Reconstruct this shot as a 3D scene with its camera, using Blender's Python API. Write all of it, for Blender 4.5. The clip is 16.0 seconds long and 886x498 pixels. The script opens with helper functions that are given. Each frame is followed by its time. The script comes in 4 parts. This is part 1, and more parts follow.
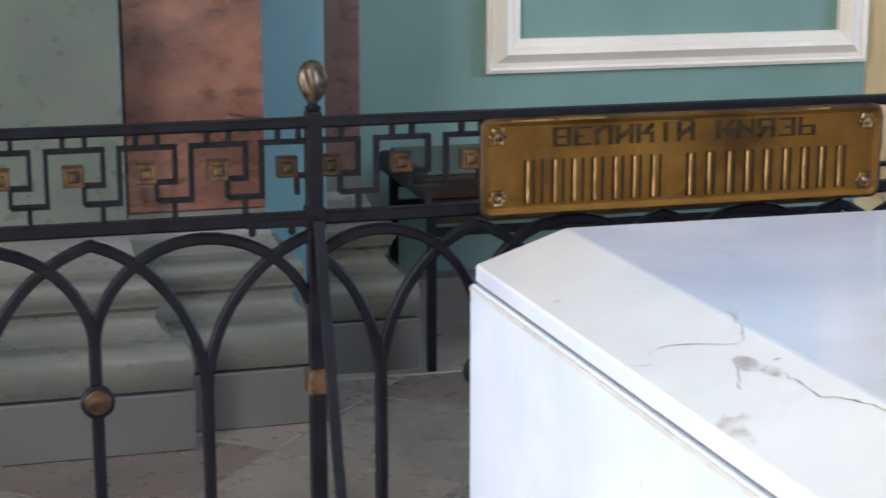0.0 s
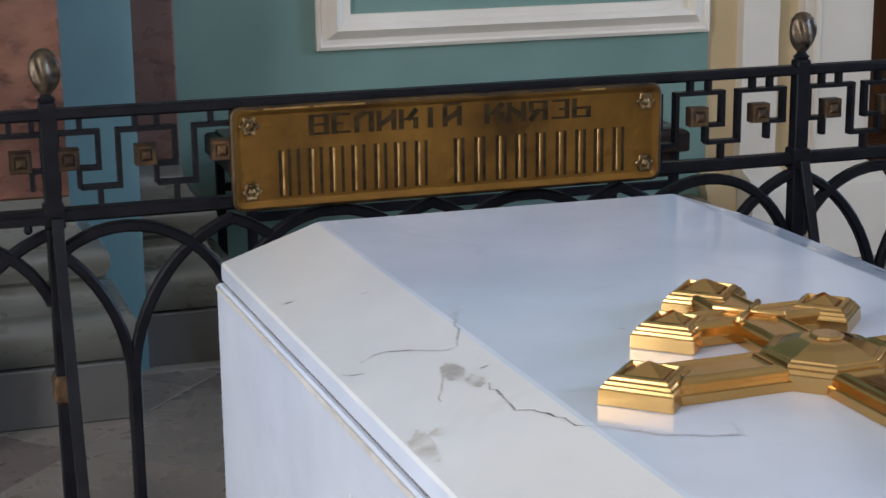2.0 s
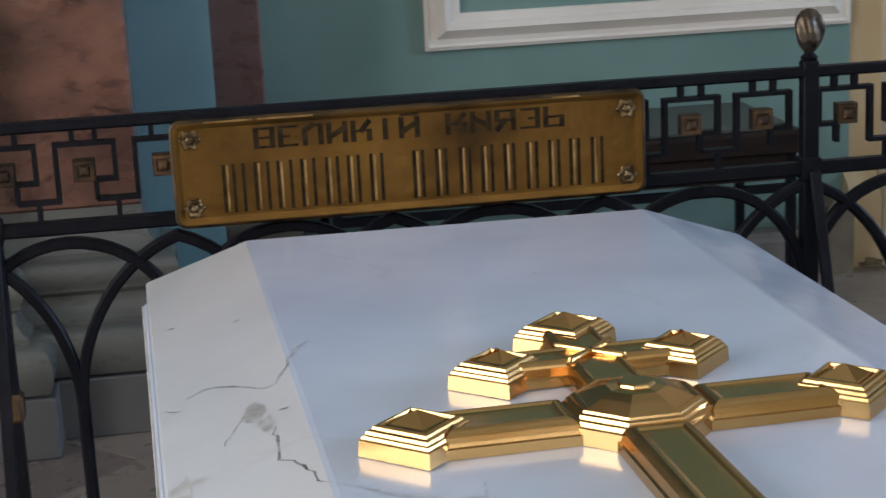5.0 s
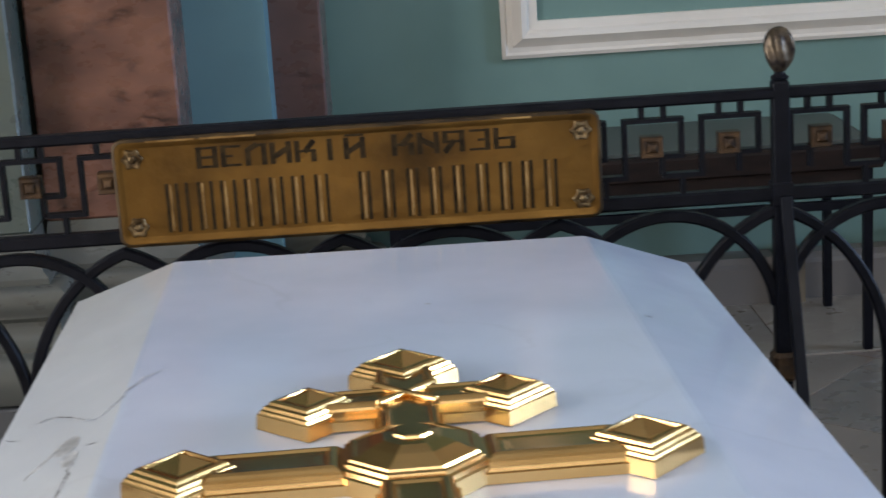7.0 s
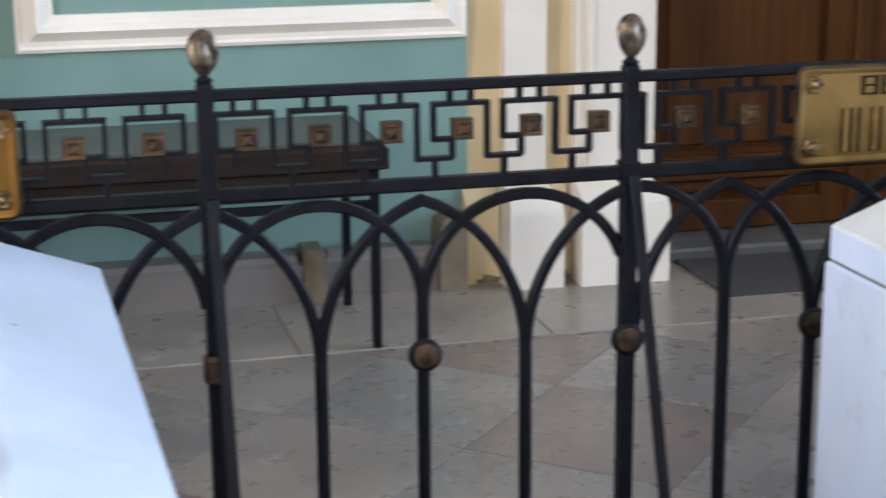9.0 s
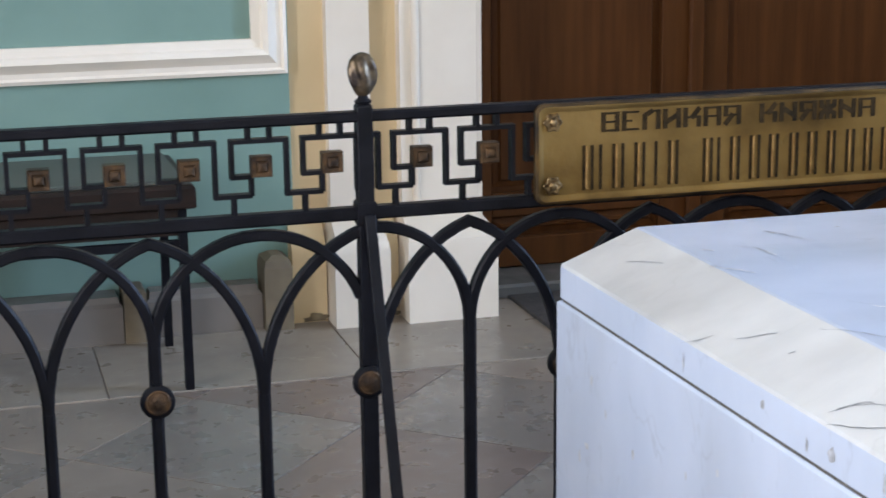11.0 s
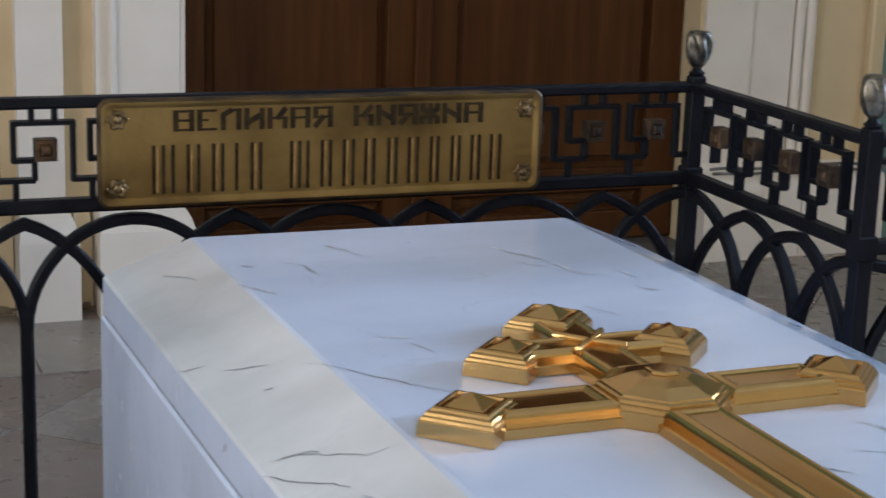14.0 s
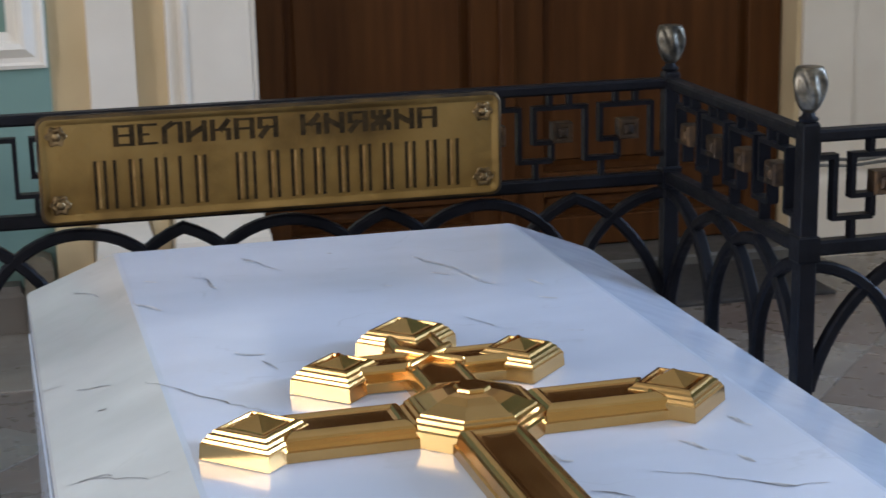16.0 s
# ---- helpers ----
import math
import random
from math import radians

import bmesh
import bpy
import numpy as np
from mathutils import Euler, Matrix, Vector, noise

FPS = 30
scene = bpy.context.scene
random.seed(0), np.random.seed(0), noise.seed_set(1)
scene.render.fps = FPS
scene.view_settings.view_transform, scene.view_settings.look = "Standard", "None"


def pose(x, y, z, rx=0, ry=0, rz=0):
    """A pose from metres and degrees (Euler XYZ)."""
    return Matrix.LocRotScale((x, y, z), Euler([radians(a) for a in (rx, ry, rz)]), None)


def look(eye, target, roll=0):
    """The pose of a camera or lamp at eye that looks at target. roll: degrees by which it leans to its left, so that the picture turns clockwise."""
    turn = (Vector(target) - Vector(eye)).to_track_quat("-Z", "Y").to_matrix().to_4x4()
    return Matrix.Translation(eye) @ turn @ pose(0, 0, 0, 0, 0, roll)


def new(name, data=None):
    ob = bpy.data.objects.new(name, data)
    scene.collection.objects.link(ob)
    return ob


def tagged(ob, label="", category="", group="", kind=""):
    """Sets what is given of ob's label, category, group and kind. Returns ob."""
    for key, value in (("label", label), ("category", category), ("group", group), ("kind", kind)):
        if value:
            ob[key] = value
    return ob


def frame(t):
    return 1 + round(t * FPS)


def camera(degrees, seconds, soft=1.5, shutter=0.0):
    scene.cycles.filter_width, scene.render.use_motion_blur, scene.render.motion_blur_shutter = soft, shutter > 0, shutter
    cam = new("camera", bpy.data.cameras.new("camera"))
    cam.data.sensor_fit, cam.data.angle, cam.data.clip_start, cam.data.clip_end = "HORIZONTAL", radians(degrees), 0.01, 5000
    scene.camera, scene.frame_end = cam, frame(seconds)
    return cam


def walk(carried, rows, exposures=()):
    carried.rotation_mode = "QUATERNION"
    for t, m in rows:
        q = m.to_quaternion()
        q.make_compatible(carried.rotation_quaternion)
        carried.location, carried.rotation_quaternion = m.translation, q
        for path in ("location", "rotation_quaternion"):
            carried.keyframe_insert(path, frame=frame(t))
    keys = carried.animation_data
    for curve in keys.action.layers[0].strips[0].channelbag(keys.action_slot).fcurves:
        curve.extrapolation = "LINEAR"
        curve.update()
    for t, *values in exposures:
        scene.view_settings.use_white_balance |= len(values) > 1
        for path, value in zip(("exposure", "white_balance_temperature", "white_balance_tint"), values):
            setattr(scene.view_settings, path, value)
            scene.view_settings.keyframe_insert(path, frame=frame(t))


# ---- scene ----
cam = camera(29.0, 16.0, shutter=0.5)

PATH = [
    (0, (-0.943, -3.022, 1.561), (-0.418, -1.144, 1.12), -0.0),
    (0.5, (-0.869, -3.007, 1.566), (-0.299, -1.144, 1.117), 0.4),
    (1, (-0.766, -2.979, 1.571), (-0.192, -1.117, 1.118), 0.3),
    (1.5, (-0.687, -2.965, 1.573), (-0.086, -1.113, 1.113), 0.3),
    (2, (-0.608, -2.951, 1.569), (0.0, -1.106, 1.091), -0.6),
    (2.5, (-0.493, -2.946, 1.571), (0.056, -1.085, 1.086), -1.4),
    (3, (-0.366, -2.952, 1.577), (0.107, -1.072, 1.085), -1.6),
    (3.5, (-0.253, -2.975, 1.573), (0.152, -1.079, 1.08), -1.6),
    (4, (-0.169, -2.987, 1.567), (0.23, -1.089, 1.076), -1.6),
    (4.5, (-0.103, -2.955, 1.561), (0.299, -1.055, 1.081), -1.6),
    (4.7, (-0.064, -2.935, 1.559), (0.298, -1.027, 1.08), -2.0),
    (6.8, (0.41, -2.886, 1.571), (0.455, -0.944, 1.096), -3.8),
    (7, (0.466, -2.888, 1.566), (0.499, -0.944, 1.095), -3.6),
    (7.5, (0.579, -2.919, 1.561), (0.651, -0.977, 1.087), -3.4),
    (8, (0.641, -2.897, 1.549), (0.891, -0.972, 1.065), -2.2),
    (8.5, (0.709, -2.889, 1.551), (1.054, -0.981, 1.063), -1.3),
    (9, (0.814, -2.905, 1.561), (1.273, -1.021, 1.07), -0.5),
    (9.2, (0.842, -2.907, 1.563), (1.338, -1.033, 1.072), -0.3),
    (11.3, (1.201, -2.947, 1.565), (1.758, -1.081, 1.11), -0.8),
    (11.5, (1.215, -2.901, 1.573), (1.811, -1.05, 1.107), -0.4),
    (12, (1.297, -2.905, 1.575), (1.931, -1.066, 1.107), 0.5),
    (12.5, (1.398, -2.918, 1.56), (2.028, -1.078, 1.094), 1.1),
    (13, (1.49, -2.903, 1.551), (2.143, -1.071, 1.081), 1.1),
    (13.5, (1.609, -2.875, 1.556), (2.283, -1.052, 1.086), 1.9),
    (14, (1.718, -2.863, 1.563), (2.417, -1.051, 1.087), 1.9),
    (14.5, (1.792, -2.866, 1.569), (2.513, -1.064, 1.086), 1.1),
    (15, (1.934, -2.883, 1.571), (2.591, -1.057, 1.088), 0.3),
    (15.5, (2.061, -2.911, 1.579), (2.651, -1.062, 1.094), -0.5),
    (16, (2.187, -2.94, 1.571), (2.64, -1.052, 1.089), -1.2),
]
walk(cam, [(t, look(eye, target, roll)) for t, eye, target, roll in PATH],
     [(0, 0.10), (0.5, -0.13), (1.0, -0.26), (2.0, -0.50), (3.5, -0.66), (4.7, -0.75), (7.0, -0.52), (8.0, -0.25), (8.5, -0.06), (9.0, 0.40), (11.5, 0.17), (12.5, -0.13), (14.5, -0.35), (16, -0.30)])

# ---------------------------------------------------------------- world and light
world = bpy.data.worlds.new("world")
scene.world = world
world.use_nodes = True
wn = world.node_tree.nodes
sky = wn.new("ShaderNodeTexSky")
sky.sky_type, sky.sun_disc = "NISHITA", False
sky.sun_elevation, sky.sun_rotation = radians(38), radians(-110)
wn["Background"].inputs[1].default_value = 0.1
world.node_tree.links.new(sky.outputs[0], wn["Background"].inputs[0])


def window_light(name, at, facing, w, h, power, colour):
    """Daylight standing in a window's opening."""
    lamp = bpy.data.lights.new(name, "AREA")
    lamp.shape, lamp.size, lamp.size_y, lamp.energy, lamp.color = "RECTANGLE", w, h, power, colour
    ob = new(name, lamp)
    ob.matrix_world = look(at, facing)
    return ob


LEFT_X, RIGHT_X, REAR_Y, CEILING = -4.2, 12.0, -6.2, 5.6
window_light("daylight_west", (LEFT_X + 0.05, -2.5, 2.2), (0, -2.5, 1.9), 1.8, 4.1, 365, (0.88, 0.908, 1.0))
window_light("daylight_south", (0.9, REAR_Y + 0.05, 3.0), (0.9, 0, 2.4), 2.4, 3.0, 101, (0.78, 0.835, 1.0))
window_light("daylight_east", (RIGHT_X - 0.05, -1.2, 3.5), (4, -0.6, 2.0), 1.8, 2.8, 1230, (0.44, 0.63, 1.0))


# ---------------------------------------------------------------- materials
def material(name, colours, scale=4.0, rough=0.5, metal=0.0, detail=6.0, bump=0.0, bump_scale=60.0, per_object=0.0,
             rough_var=0.0, stretch=(1, 1, 1), distortion=0.0, coat=0.0, spec=0.5):
    """A node material: noise over a ramp of colours, fine bump, gloss that varies."""
    m = bpy.data.materials.new(name)
    m.use_nodes = True
    n, l = m.node_tree.nodes, m.node_tree.links
    b = n["Principled BSDF"]
    tc, mp = n.new("ShaderNodeTexCoord"), n.new("ShaderNodeMapping")
    mp.inputs["Scale"].default_value = stretch
    l.new(tc.outputs["Object"], mp.inputs[0])
    oi = n.new("ShaderNodeObjectInfo")
    shift = n.new("ShaderNodeVectorMath")
    shift.operation = "ADD"
    wide = n.new("ShaderNodeMath")
    wide.operation = "MULTIPLY"
    wide.inputs[1].default_value = 37.0
    l.new(oi.outputs["Random"], wide.inputs[0])
    l.new(mp.outputs[0], shift.inputs[0])
    l.new(wide.outputs[0], shift.inputs[1])
    nz = n.new("ShaderNodeTexNoise")
    nz.inputs["Scale"].default_value, nz.inputs["Detail"].default_value = scale, detail
    nz.inputs["Distortion"].default_value = distortion
    l.new(shift.outputs[0], nz.inputs["Vector"])
    ramp = n.new("ShaderNodeValToRGB")
    els = ramp.color_ramp.elements
    for k, (p, c) in enumerate(colours):
        e = els[k] if k < 2 else els.new(p)
        e.position, e.color = p, (*c, 1)
    l.new(nz.outputs["Fac"], ramp.inputs[0])
    out = ramp.outputs[0]
    if per_object:
        hsv = n.new("ShaderNodeHueSaturation")
        mr = n.new("ShaderNodeMapRange")
        mr.inputs["To Min"].default_value, mr.inputs["To Max"].default_value = 1 - per_object, 1 + per_object
        l.new(oi.outputs["Random"], mr.inputs["Value"])
        l.new(mr.outputs[0], hsv.inputs["Value"])
        l.new(out, hsv.inputs["Color"])
        out = hsv.outputs[0]
    l.new(out, b.inputs["Base Color"])
    b.inputs["Roughness"].default_value, b.inputs["Metallic"].default_value = rough, metal
    b.inputs["Coat Weight"].default_value, b.inputs["Specular IOR Level"].default_value = coat, spec
    if rough_var:
        n2 = n.new("ShaderNodeTexNoise")
        n2.inputs["Scale"].default_value, n2.inputs["Detail"].default_value = scale * 3.1, 5
        l.new(shift.outputs[0], n2.inputs["Vector"])
        r2 = n.new("ShaderNodeMapRange")
        r2.inputs["To Min"].default_value, r2.inputs["To Max"].default_value = max(0.02, rough - rough_var), rough + rough_var
        l.new(n2.outputs["Fac"], r2.inputs["Value"])
        l.new(r2.outputs[0], b.inputs["Roughness"])
    if bump:
        n3 = n.new("ShaderNodeTexNoise")
        n3.inputs["Scale"].default_value, n3.inputs["Detail"].default_value = bump_scale, 4
        l.new(shift.outputs[0], n3.inputs["Vector"])
        bp = n.new("ShaderNodeBump")
        bp.inputs["Strength"].default_value, bp.inputs["Distance"].default_value = bump, 0.004
        l.new(n3.outputs["Fac"], bp.inputs["Height"])
        l.new(bp.outputs[0], b.inputs["Normal"])
    return m


def veined(name, base, cloud, vein, rough, vein_scale, vein_width, vein_amount, stretch=(1, 1, 1), turn=0.0, coat=0.0, cloud_scale=2.2, stain=None, bump=0.05):
    """Polished marble: soft clouds and thin broken veins."""
    m = bpy.data.materials.new(name)
    m.use_nodes = True
    n, l = m.node_tree.nodes, m.node_tree.links
    b = n["Principled BSDF"]
    tc, mp, oi = n.new("ShaderNodeTexCoord"), n.new("ShaderNodeMapping"), n.new("ShaderNodeObjectInfo")
    mp.inputs["Scale"].default_value, mp.inputs["Rotation"].default_value = stretch, (0, 0, turn)
    l.new(tc.outputs["Object"], mp.inputs[0])
    add = n.new("ShaderNodeVectorMath")
    add.operation = "ADD"
    far = n.new("ShaderNodeMath")
    far.operation = "MULTIPLY"
    far.inputs[1].default_value = 23.0
    l.new(oi.outputs["Random"], far.inputs[0])
    l.new(mp.outputs[0], add.inputs[0])
    l.new(far.outputs[0], add.inputs[1])

    def noise_of(scale, detail, distortion=0.0):
        t = n.new("ShaderNodeTexNoise")
        t.inputs["Scale"].default_value, t.inputs["Detail"].default_value, t.inputs["Distortion"].default_value = scale, detail, distortion
        l.new(add.outputs[0], t.inputs["Vector"])
        return t.outputs["Fac"]

    def span(value, a, b_, c, d):
        r = n.new("ShaderNodeMapRange")
        for key, v in zip(("From Min", "From Max", "To Min", "To Max"), (a, b_, c, d)):
            r.inputs[key].default_value = v
        l.new(value, r.inputs["Value"])
        return r.outputs[0]

    def arith(op, x, y):
        q = n.new("ShaderNodeMath")
        q.operation = op
        for i, v in enumerate((x, y)):
            if isinstance(v, float):
                q.inputs[i].default_value = v
            else:
                l.new(v, q.inputs[i])
        return q.outputs[0]

    line = arith("ABSOLUTE", arith("SUBTRACT", noise_of(vein_scale, 4, 0.25), 0.5), 0.0)
    line = span(line, 0.0, vein_width, 1.0, 0.0)
    line = arith("MULTIPLY", line, span(noise_of(vein_scale * 1.9, 3), 0.47, 0.68, 0.0, vein_amount))
    clouds = span(noise_of(cloud_scale, 6), 0.35, 0.68, 0.0, 1.0)
    mix = n.new("ShaderNodeMix")
    mix.data_type = "RGBA"
    mix.inputs[6].default_value, mix.inputs[7].default_value = (*base, 1), (*cloud, 1)
    l.new(clouds, mix.inputs[0])
    mix2 = n.new("ShaderNodeMix")
    mix2.data_type = "RGBA"
    mix2.inputs[7].default_value = (*vein, 1)
    under = mix.outputs[2]
    if stain:
        blot = n.new("ShaderNodeMix")
        blot.data_type = "RGBA"
        blot.inputs[7].default_value = (*stain, 1)
        l.new(under, blot.inputs[6])
        l.new(arith("MULTIPLY", span(noise_of(1.7, 3), 0.44, 0.68, 0.0, 0.75), span(noise_of(11, 5), 0.30, 0.70, 0.65, 1.0)), blot.inputs[0])
        under = blot.outputs[2]
    l.new(under, mix2.inputs[6])
    l.new(line, mix2.inputs[0])
    l.new(mix2.outputs[2], b.inputs["Base Color"])
    l.new(span(noise_of(14, 5), 0.3, 0.7, rough * 0.8, rough * 1.3), b.inputs["Roughness"])
    b.inputs["Coat Weight"].default_value, b.inputs["Coat Roughness"].default_value = coat, 0.08
    if bump:
        bp = n.new("ShaderNodeBump")
        bp.inputs["Strength"].default_value, bp.inputs["Distance"].default_value = bump, 0.002
        l.new(noise_of(45, 4), bp.inputs["Height"])
        l.new(bp.outputs[0], b.inputs["Normal"])
    return m


M_IRON = material("wrought_iron", [(0.3, (0.0032, 0.0032, 0.0048)), (0.7, (0.0085, 0.0083, 0.0112))], 18, 0.46, 0.0, bump=0.25, bump_scale=90, rough_var=0.12, spec=0.15)
M_BRASS_OLD = material("brown_brass", [(0.30, (0.050, 0.025, 0.007)), (0.46, (0.160, 0.077, 0.015)), (0.72, (0.275, 0.138, 0.026))], 5, 0.42, 0.85, bump=0.5, bump_scale=45, rough_var=0.14)
M_BRASS_DULL = material("dull_brass", [(0.30, (0.075, 0.042, 0.014)), (0.46, (0.205, 0.122, 0.036)), (0.72, (0.335, 0.21, 0.070))], 5, 0.42, 0.85, bump=0.5, bump_scale=45, rough_var=0.14)
M_BRASS_BLOCK = material("brass_block", [(0.3, (0.020, 0.013, 0.009)), (0.7, (0.115, 0.062, 0.026))], 40, 0.5, 0.6, bump=0.5, bump_scale=120, per_object=0.5)
M_FINIAL = material("finial_brass", [(0.35, (0.035, 0.026, 0.022)), (0.7, (0.20, 0.145, 0.088))], 50, 0.42, 0.8, bump=0.2, per_object=0.3)
M_ROSETTE = material("rosette_brass", [(0.35, (0.07, 0.042, 0.018)), (0.7, (0.34, 0.23, 0.11))], 80, 0.36, 0.85, bump=0.4)
M_GOLD = material("polished_brass", [(0.35, (0.57, 0.338, 0.118)), (0.7, (0.68, 0.422, 0.165))], 6, 0.19, 1.0, bump=0.03, bump_scale=30, rough_var=0.05)
M_ENGRAVED = material("engraved_dark", [(0.3, (0.014, 0.009, 0.004)), (0.7, (0.055, 0.033, 0.012))], 60, 0.6, 0.3, spec=0.15)
M_TARNISH = material("tarnished_edge", [(0.35, (0.018, 0.012, 0.007)), (0.7, (0.11, 0.062, 0.018))], 14, 0.5, 0.6, bump=0.4)
M_RELIEF = material("letter_brass", [(0.35, (0.24, 0.13, 0.04)), (0.65, (0.50, 0.30, 0.11))], 25, 0.35, 0.9)
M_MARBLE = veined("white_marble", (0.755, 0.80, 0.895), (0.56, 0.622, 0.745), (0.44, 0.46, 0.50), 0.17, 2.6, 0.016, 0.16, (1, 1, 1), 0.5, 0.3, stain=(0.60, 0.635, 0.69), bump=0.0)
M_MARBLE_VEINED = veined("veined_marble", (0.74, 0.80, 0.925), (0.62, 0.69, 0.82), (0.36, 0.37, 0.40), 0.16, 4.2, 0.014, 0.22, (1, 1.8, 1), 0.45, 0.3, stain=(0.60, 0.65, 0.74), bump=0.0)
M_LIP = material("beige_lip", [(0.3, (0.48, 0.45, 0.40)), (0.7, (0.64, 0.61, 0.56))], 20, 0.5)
# lit copies of the two marbles: the west light's warm tone is in their colour
M_SLOPE = veined("warm_lit_marble", (0.77, 0.775, 0.775), (0.62, 0.63, 0.64), (0.50, 0.49, 0.47), 0.17, 2.6, 0.016, 0.16, (1, 1, 1), 0.5, 0.25, stain=(0.66, 0.64, 0.60), bump=0.0)
M_SLOPE_VEINED = veined("warm_lit_veined_marble", (0.83, 0.832, 0.825), (0.56, 0.565, 0.565), (0.46, 0.44, 0.41), 0.17, 4.0, 0.014, 0.16, (1, 1.6, 1), 0.45, 0.25, stain=(0.60, 0.58, 0.54), bump=0.0)
M_CRACK = material("crack_stain", [(0.36, (0.17, 0.155, 0.145)), (0.62, (0.55, 0.54, 0.53))], 55, 0.6)
M_WORN = material("dull_worn_marble", [(0.34, (0.46, 0.44, 0.41)), (0.68, (0.64, 0.63, 0.61))], 40, 0.5)
M_VEIN = material("dark_vein", [(0.36, (0.12, 0.12, 0.13)), (0.66, (0.40, 0.41, 0.44))], 70, 0.3)
M_FAINT = material("faint_vein", [(0.34, (0.36, 0.36, 0.37)), (0.66, (0.62, 0.63, 0.66))], 70, 0.35)
M_PATCH = material("worn_patch", [(0.34, (0.31, 0.295, 0.275)), (0.66, (0.60, 0.59, 0.57))], 30, 0.45)
M_GREEN = material("green_plaster", [(0.3, (0.158, 0.256, 0.216)), (0.7, (0.196, 0.306, 0.260))], 2.2, 0.62, bump=0.12, bump_scale=25)
M_TEAL = material("teal_plaster", [(0.3, (0.12, 0.23, 0.26)), (0.7, (0.15, 0.29, 0.31))], 2.0, 0.6, bump=0.1, bump_scale=25)
M_WHITE = material("white_paint", [(0.3, (0.71, 0.62, 0.505)), (0.7, (0.80, 0.715, 0.60))], 3, 0.5, bump=0.12, bump_scale=18)
M_CREAM = material("cream_paint", [(0.3, (0.60, 0.45, 0.25)), (0.7, (0.70, 0.54, 0.32))], 3, 0.5, bump=0.12, bump_scale=18)
M_OCHRE = material("ochre_stone", [(0.3, (0.10, 0.078, 0.050)), (0.7, (0.19, 0.145, 0.088))], 9, 0.7)
M_MOULD = material("warm_white_paint", [(0.3, (0.79, 0.70, 0.58)), (0.7, (0.87, 0.785, 0.665))], 3, 0.5, bump=0.12, bump_scale=18)
M_CEILING = material("ceiling_plaster", [(0.3, (0.70, 0.68, 0.63)), (0.7, (0.78, 0.76, 0.71))], 1.2, 0.8)
M_RED = veined("red_marble", (0.245, 0.108, 0.066), (0.085, 0.035, 0.024), (0.03, 0.012, 0.009), 0.28, 3.2, 0.05, 1.0, (1.2, 1.2, 2.4), 0.6, 0.2, 3.0)
M_BROWN = veined("brown_marble", (0.165, 0.084, 0.066), (0.105, 0.053, 0.043), (0.035, 0.016, 0.013), 0.28, 4.0, 0.05, 1.0, (1.2, 1.2, 2.0), 0.4, 0.2, 3.5)
M_SAGE = veined("sage_marble", (0.122, 0.138, 0.108), (0.088, 0.104, 0.084), (0.08, 0.09, 0.085), 0.3, 2.0, 0.035, 0.6, (1, 1, 1.3), 0.4, 0.2)
M_BASE = veined("grey_green_marble", (0.132, 0.128, 0.102), (0.096, 0.095, 0.082), (0.10, 0.085, 0.065), 0.3, 2.8, 0.03, 0.5, (1, 1, 2.5), 0.2, 0.2)
M_SKIRT = veined("beige_skirting", (0.205, 0.172, 0.140), (0.155, 0.136, 0.118), (0.2, 0.18, 0.15), 0.45, 3, 0.03, 0.4)
M_PLINTH = veined("grey_plinth", (0.125, 0.116, 0.103), (0.092, 0.088, 0.081), (0.10, 0.09, 0.075), 0.45, 3, 0.03, 0.5)
M_DOOR = material("dark_oak", [(0.3, (0.056, 0.0185, 0.0045)), (0.7, (0.092, 0.0335, 0.0085))], 4, 0.55, stretch=(7, 7, 0.45), bump=0.06, bump_scale=16, spec=0.13)
M_TABLE = material("dark_stained_wood", [(0.3, (0.012, 0.008, 0.0065)), (0.7, (0.026, 0.0155, 0.0115))], 8, 0.4, stretch=(1, 6, 6), bump=0.1, spec=0.18)
M_TABLETOP = material("dark_glossy_top", [(0.3, (0.055, 0.060, 0.050)), (0.7, (0.075, 0.080, 0.068))], 3, 0.42, coat=0.0, spec=0.3)
M_SLAB = veined("floor_slab", (0.268, 0.215, 0.168), (0.176, 0.143, 0.116), (0.34, 0.31, 0.28), 0.30, 6.0, 0.012, 0.9)
M_SLAB_B = veined("floor_slab_brown", (0.195, 0.146, 0.118), (0.134, 0.103, 0.086), (0.27, 0.24, 0.21), 0.30, 6.0, 0.012, 0.9)
M_SLAB_C = veined("floor_slab_grey", (0.232, 0.195, 0.160), (0.160, 0.136, 0.114), (0.34, 0.32, 0.30), 0.28, 6.0, 0.012, 0.9)
M_BORDER = veined("border_slab", (0.29, 0.242, 0.19), (0.205, 0.175, 0.143), (0.46, 0.42, 0.38), 0.32, 5.0, 0.012, 0.7)
M_STAIN = material("brown_stain", [(0.35, (0.13, 0.095, 0.055)), (0.65, (0.24, 0.185, 0.11))], 30, 0.8)
M_JOINT = material("floor_joint", [(0.3, (0.10, 0.09, 0.076)), (0.7, (0.15, 0.135, 0.115))], 20, 0.9)
M_CABLE = material("grey_cable", [(0.3, (0.10, 0.095, 0.085)), (0.7, (0.20, 0.19, 0.17))], 20, 0.6)
M_FINIAL_SILVER = material("silvery_finial", [(0.35, (0.055, 0.048, 0.037)), (0.7, (0.26, 0.222, 0.165))], 40, 0.42, 0.9, bump=0.2, per_object=0.2)
M_MAT = material("door_mat", [(0.3, (0.030, 0.026, 0.024)), (0.7, (0.055, 0.048, 0.043))], 30, 0.9, bump=0.6, bump_scale=150)


